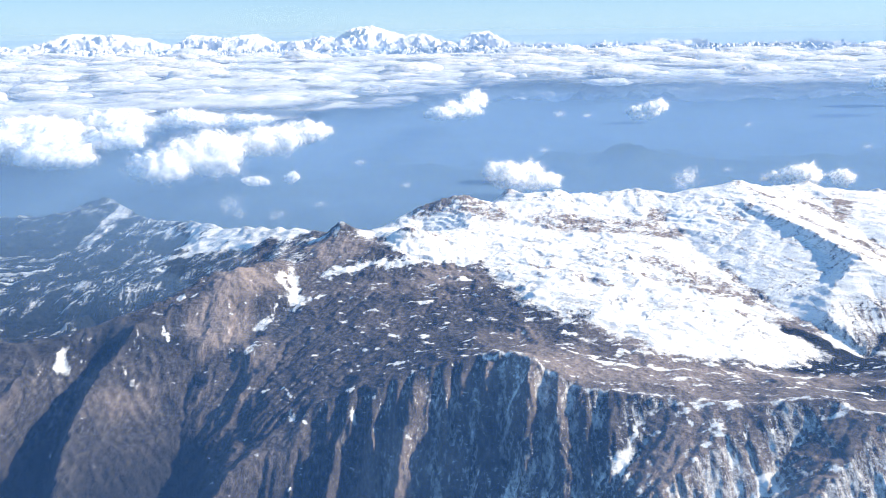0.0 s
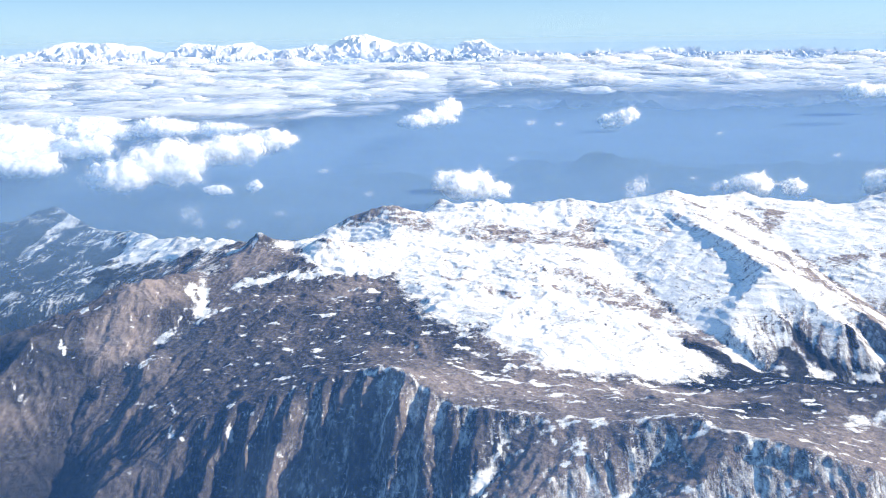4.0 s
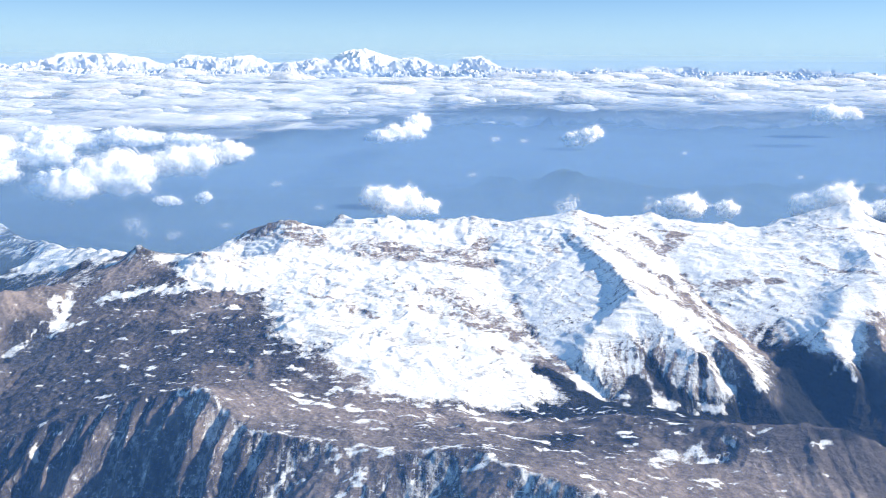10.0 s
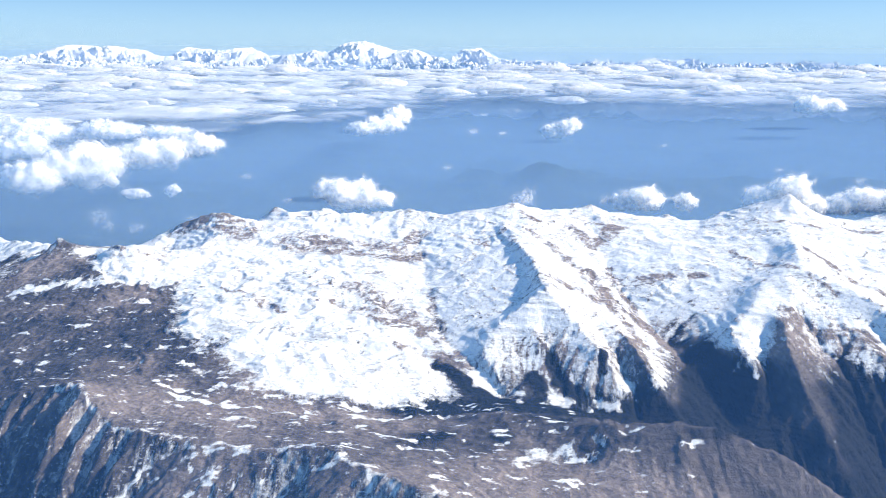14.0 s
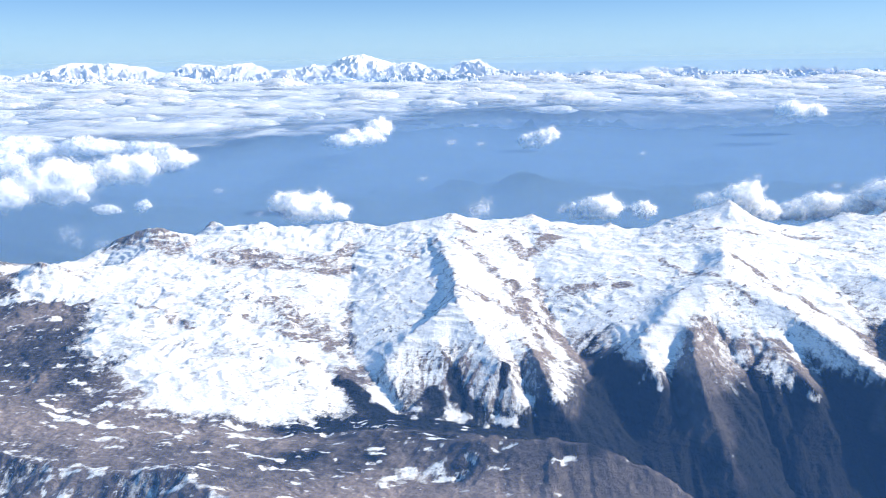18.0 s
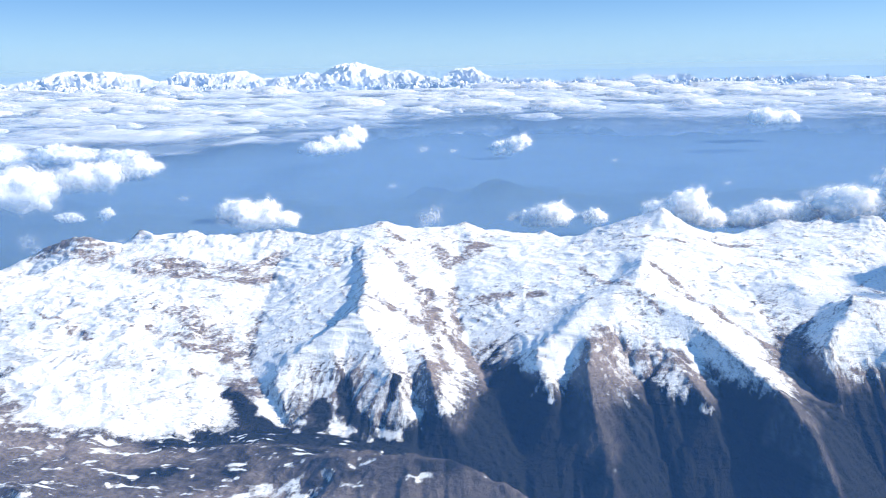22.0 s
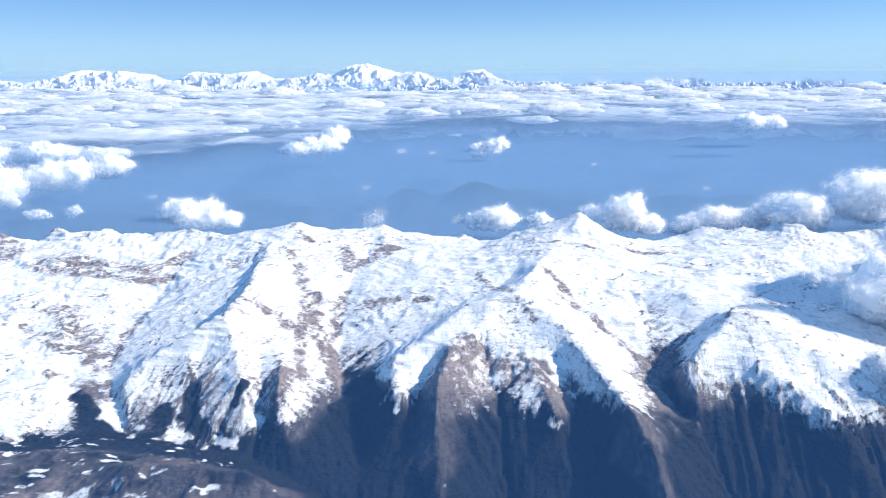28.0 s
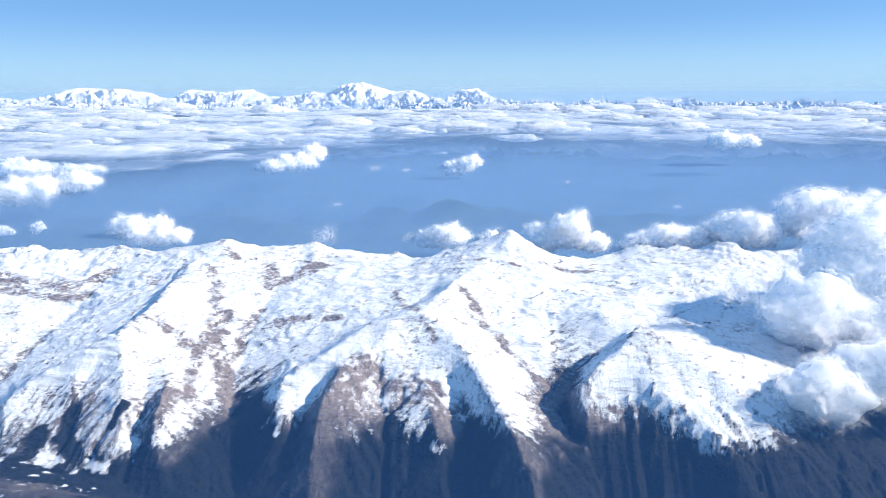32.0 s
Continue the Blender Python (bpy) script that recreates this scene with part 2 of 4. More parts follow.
def cloud_material(name):
    """Bright water droplets that let light through; the skin frays where it is thin."""
    m, ns, ls = material(name)
    at = ns.new("ShaderNodeTexCoord").outputs["Object"]
    thick, size = ns.new("ShaderNodeAttribute"), ns.new("ShaderNodeAttribute")
    thick.attribute_name, size.attribute_name = "thick", "size"
    spread = ns.new("ShaderNodeVectorMath")
    spread.operation = "SCALE"
    ls.new(at, spread.inputs[0])
    ls.new(size.outputs["Fac"], spread.inputs["Scale"])
    n = noise_node(ns, ls, spread.outputs[0], 3.2, 7, 0.62)
    share = maths(ns, ls, "MULTIPLY_ADD", n, 2.6, maths(ns, ls, "MULTIPLY_ADD", thick.outputs["Fac"], 2.0, -2.0))
    share = maths(ns, ls, "MULTIPLY", share, maths(ns, ls, "MULTIPLY_ADD", thick.outputs["Fac"], 0.8, 0.25), None, True)
    body = node(ns, "ShaderNodeBsdfDiffuse", Color=(1, 1, 1, 1))
    glow = node(ns, "ShaderNodeBsdfTranslucent", Color=(1, 1, 1, 1))
    both, mix = node(ns, "ShaderNodeMixShader", Fac=0.85), ns.new("ShaderNodeMixShader")
    bump = node(ns, "ShaderNodeBump", Strength=0.4, Distance=3.0)
    ls.new(n, bump.inputs["Height"])
    ls.new(bump.outputs["Normal"], body.inputs["Normal"])
    ls.new(body.outputs[0], both.inputs[1])
    ls.new(glow.outputs[0], both.inputs[2])
    ls.new(share, mix.inputs[0])
    ls.new(ns.new("ShaderNodeBsdfTransparent").outputs[0], mix.inputs[1])
    ls.new(both.outputs[0], mix.inputs[2])
    ls.new(mix.outputs[0], ns.new("ShaderNodeOutputMaterial").inputs["Surface"])
    return m


def cloud_core_material():
    """The thick inside of a cloud, in which light wanders about."""
    m, ns, ls = material("cloud_core")
    deep = node(ns, "ShaderNodeSubsurfaceScattering", Scale=28.0)
    deep.falloff = "RANDOM_WALK"
    deep.inputs["Color"].default_value = (0.98, 0.982, 0.985, 1)
    deep.inputs["Radius"].default_value = (1, 1, 1)
    ls.new(deep.outputs[0], ns.new("ShaderNodeOutputMaterial").inputs["Surface"])
    return m


def deck_material():
    m, ns, ls = material("cloud_layer")
    at = ns.new("ShaderNodeTexCoord").outputs["Object"]
    thick = ns.new("ShaderNodeAttribute")
    thick.attribute_name = "thick"
    stretch = ns.new("ShaderNodeMapping")
    stretch.inputs["Scale"].default_value = (0.8, 1.0, 1.0)
    ls.new(at, stretch.inputs["Vector"])
    n = noise_node(ns, ls, stretch.outputs["Vector"], 0.016, 8, 0.64)
    share = maths(ns, ls, "MULTIPLY_ADD", n, 1.8, maths(ns, ls, "MULTIPLY_ADD", thick.outputs["Fac"], 1.6, -1.3))
    share = maths(ns, ls, "MULTIPLY", share, 0.97, None, True)
    body, glow = node(ns, "ShaderNodeBsdfDiffuse", Color=(0.93, 0.94, 0.95, 1)), node(ns, "ShaderNodeBsdfTranslucent", Color=(0.93, 0.94, 0.95, 1))
    both = node(ns, "ShaderNodeMixShader", Fac=0.42)
    ls.new(body.outputs[0], both.inputs[1])
    ls.new(glow.outputs[0], both.inputs[2])
    clear = ns.new("ShaderNodeBsdfTransparent")
    mix = ns.new("ShaderNodeMixShader")
    ls.new(share, mix.inputs[0])
    ls.new(clear.outputs[0], mix.inputs[1])
    ls.new(both.outputs[0], mix.inputs[2])
    ls.new(mix.outputs[0], ns.new("ShaderNodeOutputMaterial").inputs["Surface"])
    return m


def heap_material():
    m, ns, ls = material("cloud_heap")
    body, glow = node(ns, "ShaderNodeBsdfDiffuse", Color=(0.93, 0.94, 0.95, 1)), node(ns, "ShaderNodeBsdfTranslucent", Color=(0.93, 0.94, 0.95, 1))
    both, mix = node(ns, "ShaderNodeMixShader", Fac=0.5), ns.new("ShaderNodeMixShader")
    at = ns.new("ShaderNodeTexCoord").outputs["Object"]
    n = noise_node(ns, ls, at, 0.035, 6, 0.65)
    bump = node(ns, "ShaderNodeBump", Strength=0.5, Distance=12.0)
    ls.new(n, bump.inputs["Height"])
    ls.new(bump.outputs["Normal"], body.inputs["Normal"])
    ls.new(body.outputs[0], both.inputs[1])
    ls.new(glow.outputs[0], both.inputs[2])
    ls.new(maths(ns, ls, "MULTIPLY_ADD", n, 3.2, -0.85, True), mix.inputs[0])
    ls.new(ns.new("ShaderNodeBsdfTransparent").outputs[0], mix.inputs[1])
    ls.new(both.outputs[0], mix.inputs[2])
    ls.new(mix.outputs[0], ns.new("ShaderNodeOutputMaterial").inputs["Surface"])
    return m


HEAP = heap_material()
SNOW_ROCK, FAR_SNOW, VALLEY = mountain_material(), far_snow_material(), valley_material()
CLOUD, CLOUD_CORE, DECK = cloud_material("cloud"), cloud_core_material(), deck_material()
# ---- landforms ----
def hash2(ix, iy, seed):
    """A repeatable random number in 0..1 for each cell of a lattice."""
    n = (ix.astype(np.int64) * 374761393 + iy.astype(np.int64) * 668265263 + seed * 982451653) & 0xFFFFFFFF
    n = ((n ^ (n >> 13)) * 1274126177) & 0xFFFFFFFF
    n = ((n ^ (n >> 16)) * 2246822519) & 0xFFFFFFFF
    return ((n ^ (n >> 15)) & 0xFFFFFF) / float(0xFFFFFF)


def grain(x, y, seed=0):
    """Smooth gradient noise in about -1..1."""
    ix, iy = np.floor(x), np.floor(y)
    fx, fy = x - ix, y - iy
    ux, uy = fx * fx * fx * (fx * (fx * 6 - 15) + 10), fy * fy * fy * (fy * (fy * 6 - 15) + 10)
    out = 0.0
    for dx in (0, 1):
        for dy in (0, 1):
            a = hash2(ix + dx, iy + dy, seed) * 2 * np.pi
            g = np.cos(a) * (fx - dx) + np.sin(a) * (fy - dy)
            out = out + g * (ux if dx else 1 - ux) * (uy if dy else 1 - uy)
    return out * 1.6


def fbm(x, y, octaves=5, seed=0, gain=0.5):
    out, amp = 0.0, 1.0
    for k in range(octaves):
        out = out + amp * grain(x, y, seed + 17 * k)
        x, y, amp = 1.62 * x + 1.21 * y + 3.7, -1.21 * x + 1.62 * y + 9.1, amp * gain
    return out


def ridged(x, y, octaves=5, seed=0, gain=0.55):
    """Sharp crests and round hollows, 0..1 or so."""
    out, amp, w = 0.0, 0.5, 1.0
    for k in range(octaves):
        n = (1 - np.abs(grain(x, y, seed + 31 * k))) ** 2 * w
        out, w = out + amp * n, np.clip(n * 1.8, 0, 1)
        x, y, amp = 1.7 * x + 1.1 * y + 5.3, -1.1 * x + 1.7 * y + 2.9, amp * gain
    return out


def step(a, b, v):
    t = np.clip((v - a) / (b - a), 0, 1)
    return t * t * (3 - 2 * t)


# Crests, spurs, ravines and shelves of the near massif: x, y, z along each line.
LINES = {
    "crest": [(-68, 402, 92), (-53, 398, 103), (-26, 395, 119), (-6, 392, 125), (-1, 392, 126), (8, 394, 121.5), (15, 398, 118), (20, 402, 122), (25, 402, 126), (32, 402, 123),
              (57, 403, 125), (62, 404, 122), (97, 405, 123), (104, 405, 125), (111, 404, 123), (131, 402, 123), (158, 402, 128), (165, 402, 130), (175, 404, 127.5),
              (191, 408, 124), (216, 412, 126.5), (226, 413, 121.5), (235, 414, 121.5), (257, 415, 118.5), (262, 413, 121), (270, 412, 117.5), (282, 410, 116), (287, 406, 123)],
    "crest_right": [(287, 406, 123), (298, 402, 127), (309, 400, 131), (326, 397, 138), (338, 399, 129), (351, 402, 122), (372, 404, 120), (384, 404, 125), (393, 404, 129.5), (408, 402, 126),
                    (412, 398, 131.5), (423, 396, 127), (431, 392, 133), (441, 390, 133), (446, 390, 128.5), (465, 392, 129), (520, 400, 131), (600, 420, 126), (800, 450, 118)],
    "back": [(-60, 450, 62), (0, 455, 72), (100, 465, 76), (200, 470, 76), (300, 470, 76), (420, 465, 80), (600, 490, 80), (800, 520, 70)],
    "left_range": [(-540, 600, 60), (-420, 575, 63), (-354, 562, 70), (-330, 570, 77), (-314, 572, 84), (-296, 562, 76), (-275, 545, 71), (-257, 520, 75), (-230, 495, 81),
                   (-205, 470, 88), (-163, 430, 95), (-114, 390, 105), (-89, 370, 109), (-79, 352, 114), (-70, 340, 124.5), (-52, 338, 115), (-33, 328, 124),
                   (-12, 330, 116), (15, 338, 114), (45, 345, 114)],
    "left_rib": [(-257, 520, 75), (-285, 495, 68), (-330, 470, 61), (-400, 440, 54)],
    "left_rib_two": [(-163, 430, 95), (-195, 412, 82), (-235, 392, 72), (-275, 378, 60)],
    "left_dip": [(-205, 440, 76), (-250, 420, 66), (-310, 405, 57)],
    "left_back": [(-520, 700, 20), (-250, 600, 20), (-120, 480, 45), (-70, 420, 70)],
    "saddle": [(-30, 372, 106), (0, 354, 116.5), (25, 360, 115), (55, 365, 115.5), (90, 372, 117)],
    "left_spur": [(-96, 318, 111), (-113.5, 295.5, 114.5), (-126, 286, 107.5), (-138, 283, 103), (-148, 263.5, 100.5), (-155, 240, 90), (-157, 222, 83), (-154, 200, 75), (-151, 188, 69), (-148, 160, 48)],
    "left_rim": [(-100, 312, 111), (-126, 300, 110), (-144, 286, 103), (-157, 277, 100), (-173, 268, 95.5), (-200, 258, 93), (-270, 262, 88)],
    "left_ravine": [(-166, 256, 88), (-170, 242, 78), (-171, 225, 65), (-170, 205, 51), (-168, 180, 33)],
    "far_left": [(-206, 257, 97), (-188, 250, 92), (-190, 235, 86), (-195, 212, 75), (-200, 185, 60)],
    "left_valley": [(-520, 430, 40), (-400, 400, 46), (-300, 370, 52), (-220, 345, 60), (-165, 322, 74), (-128, 330, 92)],
    "left_foot": [(-330, 320, 66), (-250, 305, 68), (-190, 295, 74)],
    "mid_spur": [(-66, 213, 87), (-80, 205, 82), (-91, 190, 75), (-98, 172, 62), (-104, 145, 40)],
    "mid_shelf": [(-129, 261, 93), (-112, 256, 92), (-80, 250, 94)],
    "mid_ravine": [(-116, 256, 90), (-122, 240, 79), (-119, 215, 64), (-116, 195, 51), (-117, 165, 33)],
    "spur_three": [(-55, 214, 92), (-52, 204, 86), (-50, 190, 74), (-48, 165, 50)],
    "cliff_edge": [(-71, 214, 89), (-50, 213, 95), (-25, 214, 103), (-5, 216, 108), (9, 212, 112), (15, 204, 114), (32, 190, 109), (60, 181, 110),
                   (84, 175, 112), (98, 174, 115), (110, 164, 115), (121, 157, 116), (140, 150, 113), (165, 143, 106), (190, 132, 96)],
    "cliff_foot": [(-45, 140, 40), (0, 136, 42), (30, 120, 44), (80, 106, 46), (120, 86, 50), (190, 80, 50)],
    "shelf": [(-45, 255, 101), (0, 245, 105), (30, 230, 105.5), (60, 216, 106), (100, 214, 102.5), (137, 226, 97.5), (165, 228, 97), (195, 225, 94)],
    "shelf_two": [(-56, 279, 105.5), (0, 291, 109.5), (35, 269, 112), (65, 246, 107.5), (95, 262, 107.5), (117, 256, 104), (128, 245, 100.5)],
    "snow_rib": [(0, 325, 113), (40, 318, 114.5), (75, 305, 114.5), (95, 300, 112)],
    "tarn": [(128, 192, 106), (157, 184, 105.5), (172, 181, 105)],
    "knoll": [(166, 197, 108), (180, 191, 112), (195, 189, 114), (212, 187, 113), (228, 181, 108.5), (246, 170, 98), (262, 155, 84)],
    "trough": [(200, 223, 93), (225, 213, 88), (245, 202, 80), (275, 186, 68), (310, 176, 58), (360, 166, 48), (440, 150, 40), (600, 140, 32)],
    "ravine_one": [(112, 380, 115.5), (117, 345, 111.5), (119, 317, 108.5), (124, 290, 107), (130, 264, 104.5), (141, 247, 101.5), (152, 234, 96)],
    "spur_one": [(165, 402, 128.5), (161, 378, 124.5), (164, 345, 123.5), (169, 318, 123), (171.5, 281, 122), (178, 268, 117.5), (184, 257, 113), (189, 246, 109), (193, 235, 102), (197, 224, 94)],
    "rib_one": [(186, 330, 118.5), (192, 300, 115.5), (197, 270, 113), (201, 250, 110.5), (203, 240, 108.5), (208, 230, 101), (212, 222, 94)],
    "ravine_two": [(212, 398, 121), (209, 359, 117), (210, 324, 112.5), (213, 292, 108.5), (217, 275, 105.5), (221, 260, 103), (227, 244, 99), (234, 226, 89)],
    "basin": [(226, 345, 118), (229, 311, 114.5), (245, 345, 120.5), (270, 385, 120)],
    "spur_two": [(326, 397, 137.5), (318, 378, 129), (307, 360, 128), (297, 327, 128), (286, 297, 126.5), (272, 277, 121), (262, 257, 117), (257, 244, 112), (258, 229, 103.5), (261, 212, 92), (263, 198, 78)],
    "spur_three_right": [(286, 297, 126.5), (300, 278, 121.8), (308, 260, 117.5), (314, 245, 113.8), (320, 230, 110), (325, 216, 100), (332, 195, 76)],
    "rib_three": [(284, 278, 119), (291, 256, 112.5), (296, 236, 105.5), (299, 222, 93)],
    "gully_three": [(274, 264, 113), (279, 243, 104), (281, 227, 93), (284, 205, 75)],
    "gully_four": [(300, 262, 112), (305, 246, 104.5), (309, 232, 95), (313, 208, 76)],
    "ravine_three": [(345, 335, 120), (341, 305, 117), (339, 282, 113.5), (335, 262, 108.5), (340, 247, 102), (347, 230, 92), (355, 204, 72)],
    "spur_four": [(368, 281, 127.7), (361, 270, 124), (348, 258, 119.5), (342, 252, 115.5), (343, 240, 106), (350, 216, 84)],
    "spur_four_foot": [(337, 263, 108.7), (346, 275, 113), (356, 286, 116.5), (366, 296, 119.5)],
    "spur_four_right": [(368, 281, 127.7), (376, 272, 124.5), (391, 258, 117.5), (399, 245, 109), (407, 230, 97), (416, 204, 74)],
    "spur_four_rear": [(376, 306, 118), (394, 306, 120)],
    "rib_four": [(361, 270, 124), (364, 257, 117.5), (372, 247, 113.5), (384, 236, 107.5), (389, 222, 95)],
    "gully_five": [(356, 248, 108), (361, 236, 99), (366, 218, 84)],
    "gully_six": [(372, 238, 104), (376, 228, 95), (382, 212, 80)],
    "east_ridge": [(376, 272, 124.5), (400, 268, 118), (422, 260, 109), (446, 240, 92), (475, 205, 65)],
    "bowl": [(352, 372, 121), (370, 345, 120), (357, 306, 122.5), (390, 335, 121), (425, 338, 120), (465, 320, 112), (530, 300, 98), (640, 290, 80), (800, 300, 70)],
    "spur_one_scarp": [(154, 372, 121), (157.5, 345, 119.4), (163, 318, 118.8), (166, 296, 117.8), (161, 284, 114.8), (151, 274, 111)],
    "spur_one_west": [(171.5, 281, 122), (160, 271, 117), (148, 261, 111), (145, 251, 107), (150, 240, 101.5), (156, 231, 97)],
    "spur_one_pocket": [(169, 264, 112.3), (170, 250, 106), (173, 238, 99.5)],
    "gully_one": [(190, 262, 112.6), (195, 248, 107.4), (200, 234, 99.5)],
    "spur_two_scarp": [(286, 330, 122), (274, 312, 120.5), (260, 300, 118), (246, 281, 114), (235, 266, 109.5)],
    "spur_two_west": [(286, 297, 126.5), (266, 289, 123), (254, 270, 119), (241, 257, 114.5), (243, 246, 110), (245, 237, 104), (244, 226, 94)],
    "gully_two": [(254, 258, 112), (250, 244, 106), (250, 230, 96)],
    "bowl_slope": [(327, 320, 119), (312, 296, 117.5), (329, 290, 117.5)],
    "knoll_two": [(130, 206, 103), (150, 204, 108), (168, 207, 103)],
    "brown_slope": [(53, 355, 113), (97, 383, 116.5), (75, 340, 113), (100, 325, 111)],
    "hill_front": [(-113.5, 295.5, 114.5), (-100, 281, 102), (-100, 265, 91.5)],
    "hill_hollow": [(-89, 271, 96), (-84, 295, 103), (-92, 308, 106)],
    "left_lit": [(-163, 430, 95), (-187, 400, 86), (-204, 349, 77), (-230, 330, 66)],
    "crag_one": [(84, 175, 112), (66, 167, 105), (44, 154, 95), (20, 138, 78)],
    "crag_two": [(110, 164, 115), (96, 153, 107), (74, 140, 95), (50, 126, 78)],
    "crag_three": [(140, 150, 113), (122, 140, 104), (100, 127, 90), (80, 116, 76)],
    "couloir_one": [(50, 180, 106), (44, 170, 99), (22, 152, 84)],
    "couloir_two": [(92, 168, 109), (80, 156, 99), (55, 142, 85)],
    "couloir_three": [(122, 151, 109), (108, 142, 99), (85, 128, 82)],
    "behind": [(-560, 800, -40), (-380, 690, -30), (-150, 560, -20), (0, 530, -10), (200, 535, -10), (400, 535, 0), (800, 600, 0)],
    "far_behind": [(-560, 900, -60), (-200, 640, -50), (0, 610, -50), (300, 610, -50), (800, 680, -40)],
    "foreground": [(-230, 120, 10), (-100, 110, 20), (0, 100, 30), (120, 70, 40), (250, 90, 40), (450, 90, 28), (700, 90, 25)],
}


# ribs and gullies down the great cliff, from its edge
RIB_X = [-66, -57, -49, -41, -31, -25, -15, -8, 1, 7, 15, 22, 30, 38]
EDGE = LINES["cliff_edge"]
for k, x in enumerate(RIB_X):
    y, z = np.interp(x, [p[0] for p in EDGE], [p[1] for p in EDGE]), np.interp(x, [p[0] for p in EDGE], [p[2] for p in EDGE])
    lean, proud_by = 4 * math.sin(2.3 * k) - 3, 1.5 + 1.5 * math.sin(4.1 * k)
    LINES[f"cliff_rib_{k}"] = [(x, y, z), (x + 0.4 * lean, y - 12 - proud_by, z - 7), (x + lean, y - 32 - proud_by, z - 25), (x + 1.4 * lean, y - 62, z - 54)]
    if k:
        mid = x - (0.34 + 0.1 * math.sin(5.3 * k)) * (x - RIB_X[k - 1])
        y, z = np.interp(mid, [p[0] for p in EDGE], [p[1] for p in EDGE]), np.interp(mid, [p[0] for p in EDGE], [p[2] for p in EDGE])
        deep = 3.5 + 1.8 * math.sin(3.1 * k)
        LINES[f"cliff_gully_{k}"] = [(mid, y - 3, z - 3), (mid + 0.5 * lean, y - 14, z - 9 - deep), (mid + lean, y - 34, z - 27 - deep), (mid + 1.2 * lean, y - 62, z - 56 - deep)]

GRID_X, GRID_Y, WIDE, DEEP, CELL = -560.0, 60.0, 1400.0, 660.0, 1.5


def form_ground():
    """Slopes stretched evenly between the crests and the ravines, coarse cells first."""
    z = None
    for cell in (48.0, 24.0, 12.0, 6.0, 3.0, CELL):
        nx, ny = int(WIDE / cell) + 1, int(DEEP / cell) + 1
        total, count = np.zeros((ny, nx)), np.zeros((ny, nx))
        for pts in LINES.values():
            for (ax, ay, az), (bx, by, bz) in zip(pts[:-1], pts[1:]):
                t = np.linspace(0, 1, max(2, int(math.hypot(bx - ax, by - ay) / cell * 2)))
                ix = np.clip(np.round((ax + t * (bx - ax) - GRID_X) / cell), 0, nx - 1).astype(int)
                iy = np.clip(np.round((ay + t * (by - ay) - GRID_Y) / cell), 0, ny - 1).astype(int)
                np.add.at(total, (iy, ix), az + t * (bz - az))
                np.add.at(count, (iy, ix), 1)
        held = count > 0
        known = total / np.maximum(count, 1)
        if z is None:
            z = np.full((ny, nx), known[held].mean())
        else:
            jy, jx = np.minimum(np.arange(ny) / 2, z.shape[0] - 1.001), np.minimum(np.arange(nx) / 2, z.shape[1] - 1.001)
            iy, ix = jy.astype(int)[:, None], jx.astype(int)[None, :]
            fy, fx = (jy[:, None] - iy), (jx[None, :] - ix)
            z = (z[iy, ix] * (1 - fx) + z[iy, ix + 1] * fx) * (1 - fy) + (z[iy + 1, ix] * (1 - fx) + z[iy + 1, ix + 1] * fx) * fy
        for _ in range(160 if cell > 3 else 60):
            p = np.pad(z, 1, mode="edge")
            z = np.where(held, known, 0.25 * (p[:-2, 1:-1] + p[2:, 1:-1] + p[1:-1, :-2] + p[1:-1, 2:]))
    return z


def worn(z, rounds, bite):
    """Lets water run down the ground and cut its gullies, round by round."""
    ny, nx = z.shape
    index = np.arange(ny * nx).reshape(ny, nx)
    for _ in range(rounds):
        p = np.pad(z, 1, mode="edge")
        q = np.pad(index, 1, mode="edge")
        fall, to = np.zeros_like(z), index.copy()
        for dy, dx in ((-1, 0), (1, 0), (0, -1), (0, 1), (-1, -1), (-1, 1), (1, -1), (1, 1)):
            near = p[1 + dy : ny + 1 + dy, 1 + dx : nx + 1 + dx]
            s = (z - near) / (CELL * math.hypot(dx, dy))
            better = s > fall
            fall, to = np.where(better, s, fall), np.where(better, q[1 + dy : ny + 1 + dy, 1 + dx : nx + 1 + dx], to)
        water, target = [1.0] * (ny * nx), to.ravel().tolist()
        for i in np.argsort(-z, axis=None).tolist():
            if target[i] != i:
                water[target[i]] += water[i]
        flow = np.minimum(np.array(water).reshape(ny, nx), 900.0)
        cut = bite * flow**0.42 * fall
        z = z - np.minimum(cut, 0.6 * fall * CELL)
    return z


FORM = form_ground()
gridy, gridx = np.mgrid[0 : FORM.shape[0], 0 : FORM.shape[1]]
gridx, gridy = GRID_X + CELL * gridx, GRID_Y + CELL * gridy
gx0, gy0 = gridx + 6 * fbm(gridx / 25, gridy / 25, 3, 5), gridy + 6 * fbm(gridx / 25, gridy / 25, 3, 6)
GREAT = FORM
FORM = FORM + 2.0 * (ridged(gx0 / 34, gy0 / 40, 6, 11, 0.5) - 0.5) + 0.3 * fbm(gridx / 8, gridy / 8, 3, 15)
FORM = worn(FORM, 7, 0.055)


def spread(a, passes):
    for _ in range(passes):
        p = np.pad(a, 1, mode="edge")
        a = (p[1:-1, :-2] + p[1:-1, 2:] + p[:-2, 1:-1] + p[2:, 1:-1] + a) / 5
    return a


# wear takes the sharp edges only: the great forms keep their height
FORM = FORM + spread(GREAT - FORM, 60)
